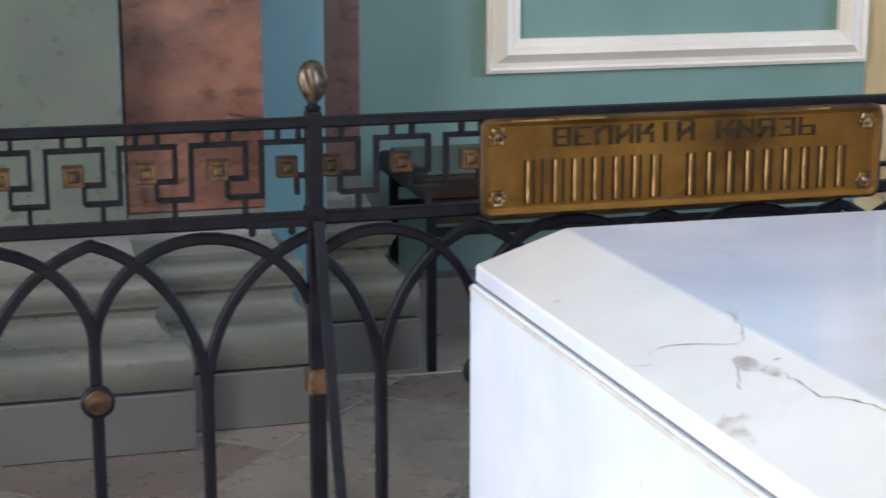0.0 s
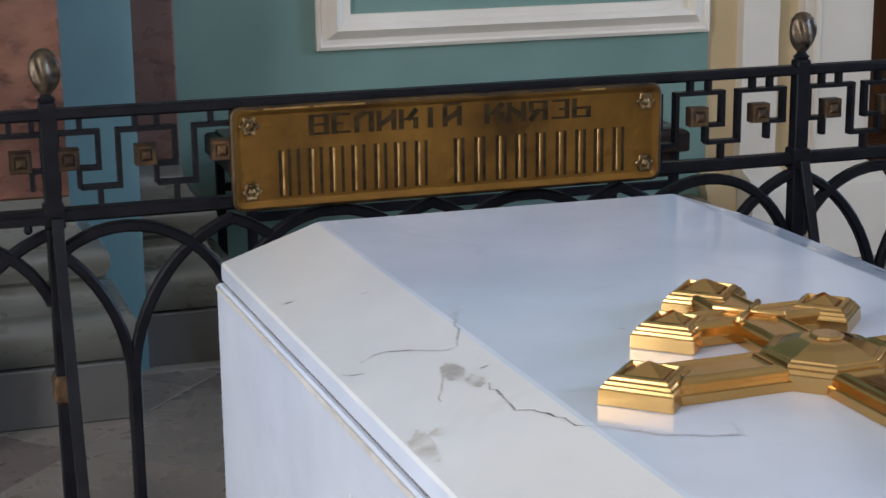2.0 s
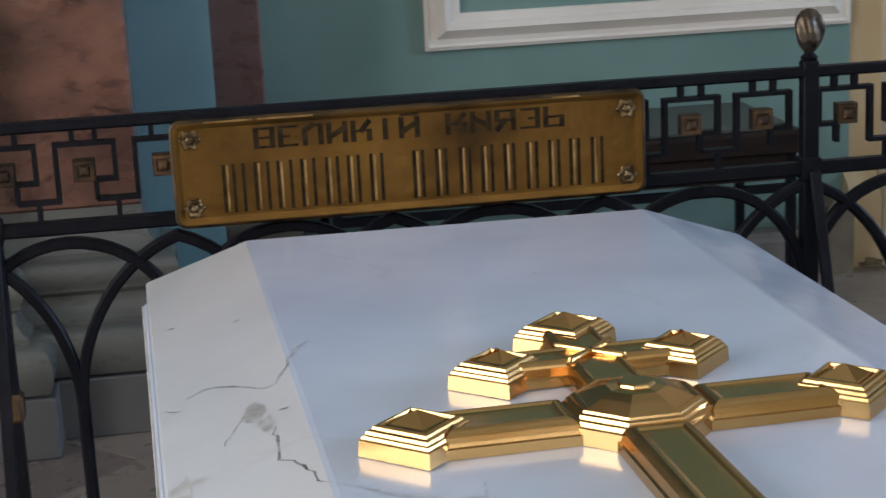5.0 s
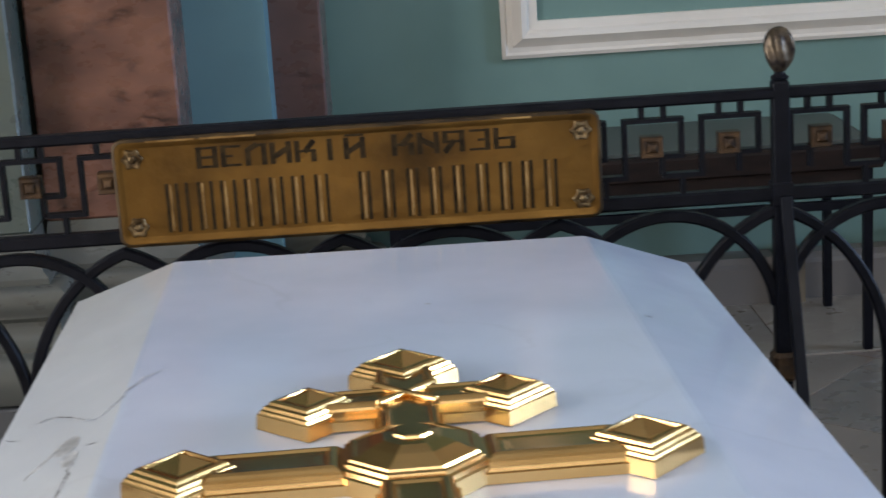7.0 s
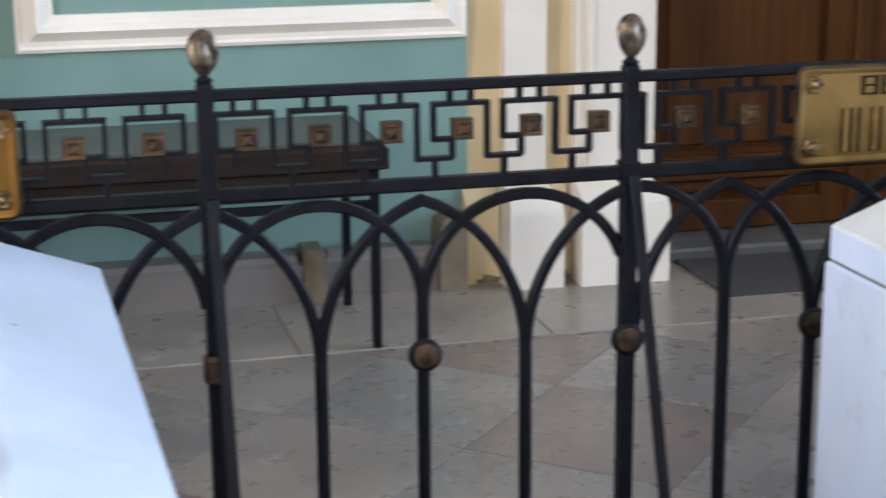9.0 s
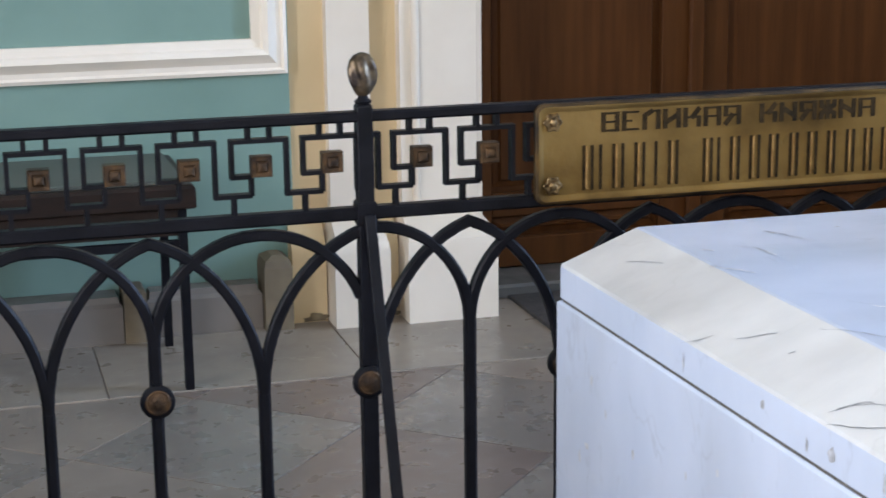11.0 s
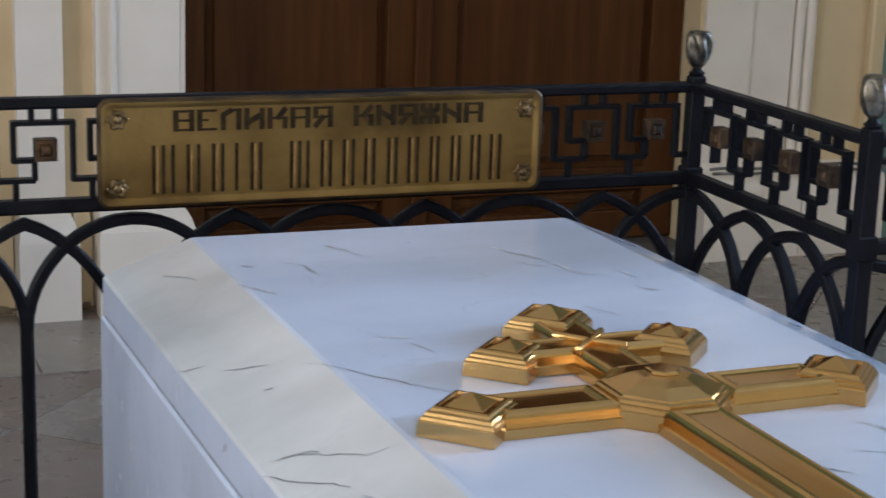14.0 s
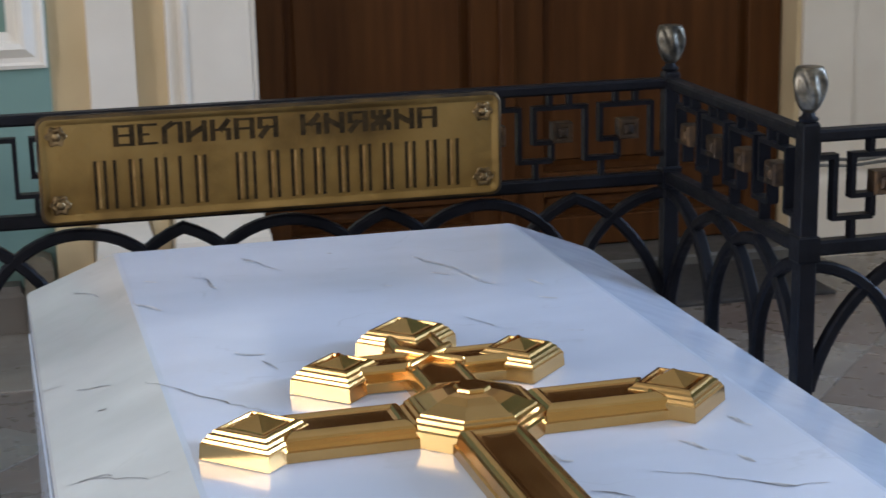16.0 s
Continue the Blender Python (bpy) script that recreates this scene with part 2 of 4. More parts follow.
# ---------------------------------------------------------------- mesh helpers
def thing(name, at, label, category, group="", kind="", turn=0.0):
    ob = new(name)
    ob.matrix_world = pose(*at, 0, 0, turn)
    ob.empty_display_size = 0.1
    return tagged(ob, label, category, group, kind)


def part(name, bm, mat, parent=None, label="", smooth=False, bevel=0.0):
    """Links a bmesh as one mesh object under a thing or a part, in the parent's own space."""
    if bevel:
        bmesh.ops.bevel(bm, geom=bm.edges[:], offset=bevel, segments=1, affect="EDGES", clamp_overlap=True)
    bmesh.ops.recalc_face_normals(bm, faces=bm.faces)
    me = bpy.data.meshes.new(name)
    bm.to_mesh(me)
    bm.free()
    me.materials.append(mat)
    if smooth:
        me.polygons.foreach_set("use_smooth", [True] * len(me.polygons))
        me.set_sharp_from_angle(angle=radians(40))
    ob = new(name, me)
    if parent is not None:
        ob.parent = parent
    if label:
        ob["label"] = label
    return ob


def box(x0, x1, y0, y1, z0, z1, bm=None):
    bm = bm or bmesh.new()
    v = [bm.verts.new((x, y, z)) for z in (z0, z1) for x, y in ((x0, y0), (x1, y0), (x1, y1), (x0, y1))]
    for f in ((3, 2, 1, 0), (4, 5, 6, 7), (0, 1, 5, 4), (1, 2, 6, 5), (2, 3, 7, 6), (3, 0, 4, 7)):
        bm.faces.new([v[i] for i in f])
    return bm


def loft(rings, bm=None, cap=True):
    bm = bm or bmesh.new()
    vs = [[bm.verts.new(p) for p in r] for r in rings]
    k = len(rings[0])
    for a, b in zip(vs, vs[1:]):
        for i in range(k):
            bm.faces.new((a[i], a[(i + 1) % k], b[(i + 1) % k], b[i]))
    if cap:
        bm.faces.new(vs[0][::-1])
        bm.faces.new(vs[-1])
    return bm


def inset(poly, d):
    """A convex, counter-clockwise polygon, drawn in by d."""
    out = []
    for i in range(len(poly)):
        p, q, r = Vector(poly[i - 1]), Vector(poly[i]), Vector(poly[(i + 1) % len(poly)])
        e, f = (q - p).normalized(), (r - q).normalized()
        n1, n2 = Vector((-e.y, e.x)), Vector((-f.y, f.x))
        b = (n1 + n2).normalized()
        out.append(tuple(q + b * (d / max(0.2, b.dot(n1)))))
    return out


def rect(x0, x1, y0, y1):
    return [(x0, y0), (x1, y0), (x1, y1), (x0, y1)]


def stepped(poly, levels, bm=None):
    """A prism with a moulded side: rows of (inset, height)."""
    return loft([[(x, y, z) for x, y in inset(poly, d)] for d, z in levels], bm)


def strip(line, width, depth, bm=None, chamfer=0.0, plumb=False):
    """A bar along a line of (x, z) points in the plane y = 0, with mitred corners."""
    rings = []
    c = chamfer
    for i, q in enumerate(line):
        p, r = line[max(i - 1, 0)], line[min(i + 1, len(line) - 1)]
        q = Vector(q)
        e, f = q - Vector(p), Vector(r) - q
        e = e.normalized() if e.length > 1e-9 else f.normalized()
        f = f.normalized() if f.length > 1e-9 else e
        n1, n2 = Vector((-e.y, e.x)), Vector((-f.y, f.x))
        b = (n1 + n2).normalized()
        b = b / max(0.3, b.dot(n1))
        if plumb and i == len(line) - 1 and abs(n1.y) > 0.4:
            b = Vector((0, 1 / n1.y))
        w, d = width / 2, depth / 2
        if c:
            prof = ((w, -d + c), (w, d - c), (w - c, d), (-w + c, d), (-w, d - c), (-w, -d + c), (-w + c, -d), (w - c, -d))
        else:
            prof = ((w, -d), (w, d), (-w, d), (-w, -d))
        rings.append([(q.x + b.x * a, y, q.y + b.y * a) for a, y in prof])
    return loft(rings, bm)


def lathe(profile, segments=16, bm=None, at=(0, 0, 0), flute=0.0, turns=0.0, count=6):
    """A turned body: rows of (radius, height), with twisted flutes where wanted."""
    rings = []
    z0, z1 = profile[0][1], profile[-1][1]
    for r, z in profile:
        k = (z - z0) / (z1 - z0)
        ring = []
        for i in range(segments):
            a = 2 * math.pi * i / segments
            rr = r * (1 + flute * math.sin(math.pi * k) * math.cos(count * a + turns * 2 * math.pi * k))
            ring.append((at[0] + rr * math.cos(a), at[1] + rr * math.sin(a), at[2] + z))
        rings.append(ring)
    return loft(rings, bm)


# ---------------------------------------------------------------- the room
ground = tagged(part("floor", box(LEFT_X, RIGHT_X, REAR_Y, 3.3, -0.12, -0.006), M_JOINT), "worn grey stone floor laid with diagonal slabs", "floor", kind="structure")
ceiling = tagged(part("ceiling", box(LEFT_X - 0.3, RIGHT_X + 0.3, REAR_Y - 0.3, 3.5, CEILING, CEILING + 0.2), M_CEILING), "plain pale plaster ceiling", "ceiling", kind="structure")


def wall_with_window(name, axis, at, lo, hi, gap, sill, head, thick, mat, label):
    """A wall of the closed room with one real window opening through it."""
    bm = bmesh.new()
    for a, b, z0, z1 in ((lo, gap[0], 0, CEILING), (gap[1], hi, 0, CEILING), (gap[0], gap[1], 0, sill), (gap[0], gap[1], head, CEILING)):
        if axis == "x":
            box(at, at + thick, a, b, z0, z1, bm)
        else:
            box(a, b, at, at + thick, z0, z1, bm)
    return tagged(part(name, bm, mat), label, "wall", kind="structure")


wall_with_window("wall_west", "x", LEFT_X - 0.3, REAR_Y - 0.3, 3.5, (-3.4, -1.6), 0.12, 4.28, 0.3, M_WHITE, "pale painted wall with a tall window")
wall_with_window("wall_east", "x", RIGHT_X, REAR_Y - 0.3, 3.5, (-2.1, -0.3), 2.1, 4.9, 0.3, M_WHITE, "pale painted wall with a tall window")
wall_with_window("wall_south", "y", REAR_Y - 0.3, LEFT_X, RIGHT_X, (-0.3, 2.1), 1.5, 4.5, 0.3, M_CREAM, "cream painted wall with a tall window")

# added out of view: keeps the east daylight off the corner right of the door
tagged(part("wall_pier", box(7.7, 8.1, 0.5, 2.79, 0, CEILING - 0.005), M_WHITE), "plain pier added out of view to shade the door's right side", "wall", kind="structure")

WALL_Y = 2.63
DOOR_L, DOOR_R, DOOR_Y = 2.91, 4.895, 2.92
north = new("wall_north")
tagged(north, "green painted wall with white mouldings and a wide doorway", "wall", kind="structure")
part("wall_face", box(0.0, 2.25, WALL_Y, WALL_Y + 0.6, 0, CEILING), M_GREEN, north)
part("wall_face", box(5.71, RIGHT_X, 2.80, 3.23, 0, CEILING), M_GREEN, north)
part("wall_face", box(2.25, DOOR_L - 0.018, 2.645, 3.23, 0, CEILING), M_CREAM, north, "cream painted wall strip")
part("wall_face", box(DOOR_R + 0.02, 5.71, 2.815, 3.23, 0, CEILING), M_CREAM, north, "cream painted wall strip")
part("lintel", box(DOOR_L, DOOR_R, 2.66, 3.23, 3.1, CEILING), M_WHITE, north)
part("door_recess", box(DOOR_L, DOOR_R, 3.0, 3.23, 0, 3.1), M_DOOR, north)



def moulding(name, x0, x1, z0, z1, y, width, parent, mat):
    """A raised picture-frame moulding on a wall that faces -y."""
    prof = ((0, 0), (0.000, 0.018), (0.012, 0.024), (0.020, 0.016), (0.036, 0.018), (0.066, 0.044), (0.082, 0.038), (0.090, 0.026), (width, 0.022), (width, 0))
    rings = []
    for d, h in prof:
        rings.append([(x0 + d, y - h, z0 + d), (x1 - d, y - h, z0 + d), (x1 - d, y - h, z1 - d), (x0 + d, y - h, z1 - d)])
    return part(name, loft(rings, cap=False), mat, parent, "white painted frame moulding")


moulding("frame_moulding", 0.789, 2.244, 0.846, 3.2, WALL_Y, 0.118, north, M_MOULD)
moulding("frame_moulding", 5.74, 7.6, 0.93, 3.2, 2.80, 0.118, north, M_CREAM)
# low skirting of grey stone with small blocks at its ends
SKIRT = [(0, 0), (0, 0.125), (0.010, 0.138), (0.014, 0.158)]
tagged(part("baseboard", stepped(rect(0.40, 1.655, 2.50, 2.632), SKIRT), M_SKIRT), "low grey stone skirting with a square end", "skirting", kind="structure")
tagged(part("baseboard", stepped(rect(1.735, 2.118, 2.53, 2.632), SKIRT), M_SKIRT), "low grey stone skirting", "skirting", kind="structure")
tagged(part("skirting_block", stepped(rect(1.658, 1.732, 2.485, 2.632), [(0, 0), (0, 0.17), (0.008, 0.178)]), M_OCHRE), "small ochre block at the end of the skirting", "skirting", kind="structure")
tagged(part("skirting_block", stepped(rect(2.121, 2.215, 2.49, 2.632), [(0, 0), (0, 0.215), (0.006, 0.24), (0.03, 0.255)]), M_OCHRE), "small brown block ending the skirting beside the cream wall", "skirting", kind="structure")


def wall_stain(x, y, z, rx, rz, seed):
    """An uneven brown stain on the foot of the wall."""
    rnd = random.Random(seed)
    bm = bmesh.new()
    ring = []
    for k in range(22):
        a = 2 * math.pi * k / 22
        s = rnd.uniform(0.6, 1.05)
        ring.append(bm.verts.new((x + rx * s * math.cos(a), y, max(0.006, z + rz * s * math.sin(a)))))
    bm.faces.new(ring)
    part("stain", bm, M_STAIN, north, "uneven brown damp stain")


for x0, x1, y0 in ((2.228, 2.345, 2.56), (2.542, 2.594, 2.55)):
    part("wall_foot", loft([[(x0, y0 + d, z), (x1, y0 + d, z), (x1, 2.644, z), (x0, 2.644, z)] for d, z in ((0, 0), (0, 0.25), (0.02, 0.29), (0.06, 0.325), (0.082, 0.335))]), M_CREAM, north, "cream painted foot of the wall strip", smooth=True)
wall_stain(2.305, 2.558, 0.012, 0.05, 0.028, 1)
wall_stain(2.57, 2.548, 0.012, 0.035, 0.025, 2)


def door_pilaster(x0, x1, y0, y1, label, mat=M_WHITE, forward=0.03):
    """A flat strip beside the doorway, with a heavier foot."""
    t = thing("pilaster", ((x0 + x1) / 2, y1, 0), label, "pilaster", "pilasters beside the door", "structure")
    w = (x1 - x0) / 2
    part("shaft", stepped([(-w, y0 - y1), (w, y0 - y1), (w, 0), (-w, 0)], [(0, 0.36), (0, CEILING - 0.01)]), mat, t)
    rows = [(forward, 0.022, 0), (forward, 0.022, 0.255), (forward - 0.006, 0.018, 0.285), (forward * 0.72, 0.012, 0.315), (forward * 0.3, 0.006, 0.332), (0.004, 0.001, 0.345), (0.003, 0.001, 0.362)]
    part("foot", loft([[(-w - g, y0 - y1 - f, z), (w + g, y0 - y1 - f, z), (w + g, 0, z), (-w - g, 0, z)] for f, g, z in rows]), mat, t, "heavy rounded foot", smooth=True)
    return t


door_pilaster(2.372, 2.518, 2.595, 2.645, "flat white pilaster strip on a cream wall", forward=0.15)
door_pilaster(2.620, DOOR_L - 0.02, 2.590, 2.645, "broad white door casing with a heavy foot", forward=0.16)
casing = thing("casing_bead", (2.672, 2.588, 0), "thin white bead along the door casing", "moulding", kind="structure")
part("bead", lathe([(0.014, 0.36), (0.014, CEILING - 0.02)], 10), M_WHITE, casing, smooth=True)
part("reveal", box(DOOR_L - 0.018, DOOR_L - 0.002, 2.595, 2.93, 0, 3.09), M_WHITE, north, "white door reveal")
part("reveal", box(DOOR_R + 0.002, DOOR_R + 0.02, 2.79, 2.93, 0, 3.09), M_CREAM, north, "narrow cream door reveal")
door_pilaster(DOOR_R + 0.022, 5.115, 2.775, 2.815, "broad white door casing, grey in the shade", forward=0.12)
door_pilaster(5.119, 5.30, 2.787, 2.815, "flat grey-white strip beside the door casing", forward=0.12)
for bx in (5.335, 5.385):
    t = thing("casing_bead", (bx, 2.805, 0), "rounded white bead along the door casing", "moulding", "door beads", "structure")
    part("bead", lathe([(0.024, 0.34), (0.024, CEILING - 0.02)], 12), M_WHITE, t, smooth=True)
rail = thing("cream_moulding", (5.675, 2.815, 0), "narrow cream upright moulding beside the green wall", "moulding", kind="structure")
part("fillet", stepped([(-0.03, -0.05), (0.035, -0.05), (0.035, 0), (-0.03, 0)], [(0, 0), (0, CEILING - 0.02)]), M_CREAM, rail, bevel=0.008)

part("wall_foot", loft([[(5.325, 2.815 - f, z), (5.70, 2.815 - f, z), (5.70, 2.815, z), (5.325, 2.815, z)] for f, z in ((0.15, 0), (0.15, 0.27), (0.13, 0.31), (0.06, 0.335), (0.01, 0.345))]), M_WHITE, north, "white painted foot of the wall", smooth=True)
cable = thing("cable", (4.93, 2.70, 0.35), "thin grey cable lying along the wall's foot", "cable")
for k, dip in enumerate((0.0, -0.022)):
    bm = bmesh.new()
    rings = []
    for i in range(25):
        x, y, z = 0.86 * i / 24, -0.004 + dip, 0.004 * math.sin(i * 0.9 + k) + dip * 0.7
        rings.append([(x, y + 0.006 * math.cos(a), z + 0.006 * math.sin(a)) for a in (0, 1.047, 2.094, 3.142, 4.189, 5.236)])
    part("strand", loft(rings, bm), M_CABLE, cable, smooth=True)

# double door of dark oak
for k, (x0, x1) in enumerate(((DOOR_L + 0.004, 3.835), (3.845, DOOR_R - 0.006))):
    leaf = thing("door_%d" % (k + 1), ((x0 + x1) / 2, DOOR_Y, 0.05), "closed dark brown oak door leaf with raised panels", "door", "leaves of the double door", "structure")
    w = (x1 - x0) / 2
    part("core", box(-w, w, 0.02, 0.06, 0, 3.0), M_DOOR, leaf)
    for a, b in ((-w, -w + 0.13), (w - 0.13, w)):
        part("stile", box(a, b, -0.012, 0.02, 0, 3.0), M_DOOR, leaf, bevel=0.004)
    for z0, z1 in ((0.0, 0.11), (0.19, 0.28), (1.35, 1.5), (2.86, 3.0)):
        part("rail", box(-w + 0.13, w - 0.13, -0.012, 0.02, z0, z1), M_DOOR, leaf, bevel=0.004)
    for z0, z1 in ((0.12, 0.18), (0.30, 1.33), (1.52, 2.84)):
        rings = [[(a, 0.02 - h, b) for a, b in inset(rect(-w + 0.14, w - 0.14, z0, z1), d)] for d, h in ((0, 0), (0, 0.004), (0.02, 0.01), (0.028, 0.022))]
        part("panel", loft(rings), M_DOOR, leaf)
    if k == 0:
        part("astragal", stepped([(w - 0.03, -0.045), (w + 0.03, -0.045), (w + 0.03, -0.012), (w - 0.03, -0.012)], [(0, 0), (0, 3.0)]), M_DOOR, leaf, bevel=0.008)
tagged(part("threshold", stepped([(DOOR_L, 2.67), (DOOR_R, 2.67), (DOOR_R, 3.0), (DOOR_L, 3.0)], [(0, -0.01), (0, 0.035), (0.01, 0.045)]), M_PLINTH), "low grey stone door threshold", "threshold", kind="structure")
tagged(part("door_mat", stepped([(3.02, 2.18), (4.78, 2.18), (4.78, 2.66), (3.02, 2.66)], [(0, 0.001), (0, 0.010), (0.006, 0.014)]), M_MAT), "flat dark brown mat before the door", "mat")


# ---------------------------------------------------------------- marble pilasters with moulded bases
BASE_STEPS = [(0.1496, 0.0), (0.1496, 0.165), (0.1364, 0.17), (0.1426, 0.185), (0.1496, 0.215), (0.1496, 0.245), (0.1390, 0.28), (0.1232, 0.295), (0.0924, 0.30),
              (0.0924, 0.312), (0.0722, 0.325), (0.0598, 0.35), (0.0616, 0.375), (0.0774, 0.39), (0.0774, 0.40), (0.0862, 0.412), (0.0898, 0.432), (0.0845, 0.455),
              (0.0704, 0.468), (0.0396, 0.47), (0.0396, 0.485), (0.0246, 0.50), (0.0106, 0.53), (0.0035, 0.57), (0.0000, 0.60)]


def marble_pilaster(x0, x1, y0, y1, shaft_mat, label):
    t = thing("pilaster", (x1, y0, 0), label, "pilaster", "marble pilasters", "structure")
    a, b = x0 - x1, y1 - y0

    def ring(o, z):
        return [(a - o, -o, z), (o, -o, z), (o, b, z), (a - o, b, z)]

    part("plinth", loft([ring(o, z) for o, z in BASE_STEPS[:2]]), M_PLINTH, t, "square grey stone plinth", bevel=0.004)
    part("base", loft([ring(o, z + 0.002) for o, z in BASE_STEPS[2:]]), M_BASE, t, "moulded grey-green marble base", smooth=True)
    part("shaft", loft([ring(0, 0.602), ring(0, CEILING - 0.02)]), shaft_mat, t, bevel=0.006)
    return t


marble_pilaster(-1.9, -0.545, 1.57, 2.1, M_SAGE, "sage green marble pilaster on a moulded base")
marble_pilaster(-0.53, -0.142, 1.71, 2.1, M_RED, "reddish brown veined marble pilaster on a moulded base")
marble_pilaster(-0.03, 0.236, 2.14, 2.5, M_BROWN, "narrow dark brown veined marble pilaster on a moulded base")
tagged(part("wall_return", box(-2.4, 0.086, 1.97, 3.2, 0, CEILING), M_TEAL), "blue-green plaster wall between the pilasters", "wall", kind="structure")
tagged(part("wall_northwest", box(LEFT_X, -1.9, 1.9, 3.2, 0, CEILING), M_GREEN), "green painted wall", "wall", kind="structure")

# ---------------------------------------------------------------- low dark display table against the wall
table = thing("display_table", (1.10, 2.19, 0), "long dark wooden display table with a glossy top and thin legs", "table")
TX, TY = 0.73, 0.27
part("top", stepped([(-TX, -TY), (TX, -TY), (TX, TY), (-TX, TY)], [(0.006, 0.555), (0, 0.56), (0, 0.615), (0.006, 0.622), (0.012, 0.626)]), M_TABLE, table)
part("glass_top", stepped([(-TX + 0.03, -TY + 0.03), (TX - 0.03, -TY + 0.03), (TX - 0.03, TY - 0.03), (-TX + 0.03, TY - 0.03)], [(0, 0.627), (0, 0.634), (0.003, 0.637)]), M_TABLETOP, table, "dark glossy glass sheet")
part("apron", box(-TX + 0.03, TX - 0.03, -TY + 0.02, -TY + 0.045, 0.475, 0.554), M_TABLE, table)
part("apron", box(-TX + 0.03, TX - 0.03, TY - 0.045, TY - 0.02, 0.505, 0.554), M_TABLE, table)
for sx in (-1, 1):
    for sy in (-1, 1):
        part("leg", stepped([(sx * 0.69 - 0.013, sy * 0.24 - 0.013), (sx * 0.69 + 0.013, sy * 0.24 - 0.013), (sx * 0.69 + 0.013, sy * 0.24 + 0.013), (sx * 0.69 - 0.013, sy * 0.24 + 0.013)], [(0.002, 0), (0, 0.01), (0, 0.555)]), M_IRON, table, "thin dark metal leg")
for sy in (-1, 1):
    part("stretcher", box(-0.677, 0.677, sy * 0.24 - 0.011, sy * 0.24 + 0.011, 0.435, 0.46), M_IRON, table)


# ---------------------------------------------------------------- iron railing
RAIL_T0, RAIL_T1, RAIL_L0, RAIL_L1 = 1.092, 1.111, 0.914, 0.938
Z_TOP, Z_IN, Z_LOW = 1.068, 1.005, 0.971


def key_unit(c, pitch, mirrored, lo, hi, panel, square):
    """One turn of the key pattern: the bent bar, its three stems and the brass square."""
    sg = -1 if mirrored else 1

    def at(u):
        return min(max(c + sg * (u - 0.052), lo), hi)

    line = [(at(u), z) for u, z in ((0.034, Z_LOW), (0.034, Z_IN), (0.0, Z_IN), (0.0, Z_TOP), (0.098, Z_TOP), (0.098, Z_LOW), (pitch + 0.034, Z_LOW))]
    clean = [line[0]]
    for p in line[1:]:
        if abs(p[0] - clean[-1][0]) + abs(p[1] - clean[-1][1]) > 1e-4:
            clean.append(p)
    bm = strip(clean, 0.0078, 0.020)
    for u in (0.030, 0.068):
        if lo + 0.002 < c + sg * (u - 0.052) < hi - 0.002:
            strip([(at(u), Z_TOP + 0.003), (at(u), RAIL_T0 + 0.001)], 0.0085, 0.018, bm)
    u = (0.098 + pitch + 0.034) / 2
    if lo + 0.002 < c + sg * (u - 0.052) < hi - 0.002:
        strip([(at(u), Z_LOW - 0.003), (at(u), RAIL_L1 - 0.001)], 0.0085, 0.018, bm)
    bent = part("key_bar", bm, M_IRON, panel)
    if square and lo < c < hi:
        s = 0.0185
        bm = loft([[(c + a * k, y, 1.0225 + b * k) for a, b in ((-s, -s), (s, -s), (s, s), (-s, s))] for k, y in ((0.92, 0.0155), (1, 0.012), (1, -0.012), (0.90, -0.0155), (0.62, -0.0155), (0.50, -0.0138), (0.32, -0.018), (0.1, -0.019))])
        part("brass_square", bm, M_BRASS_BLOCK, bent, "small square brass block with a rosette face")


def quarter(x_from, x_to, kind):
    """The bent bar from an upright towards the crown of its arch."""
    span, pts = abs(x_to - x_from), []
    sg = 1 if x_to > x_from else -1
    a, z0, rise = (span, 0.711, 0.195) if kind == "high" else (span * 1.36, 0.606, 0.310)
    for i in range(13):
        d = span * (i / 12) ** 1.7
        pts.append((x_from + sg * d, z0 + rise * math.sqrt(max(0, 1 - ((a - d) / a) ** 2)) - 0.008))
    return pts


def clip(pts, lo, hi):
    """The stretch of a line of (x, z) points that lies between two uprights."""
    out = []
    for a, b in zip(pts, pts[1:]):
        for k in range(8):
            q = (a[0] + (b[0] - a[0]) * k / 8, a[1] + (b[1] - a[1]) * k / 8)
            if lo <= q[0] <= hi and (k in (0, 4) or not out or abs(q[0] - lo) < 0.004 or abs(q[0] - hi) < 0.004):
                out.append(q)
    if lo <= pts[-1][0] <= hi:
        out.append(pts[-1])
    return out


def boss_rim(x, y, boss):
    """The dark iron ring round a brass boss."""
    prof = [(0.0305, -0.001), (0.0315, 0.004), (0.0310, 0.010), (0.0262, 0.0136), (0.0235, 0.0140)]
    rings = [[(x + r * math.cos(2 * math.pi * k / 20), y - z, 0.612 + r * math.sin(2 * math.pi * k / 20)) for k in range(20)] for r, z in prof]
    part("rim", loft(rings, cap=False), M_IRON, boss, "dark iron rim", smooth=True)


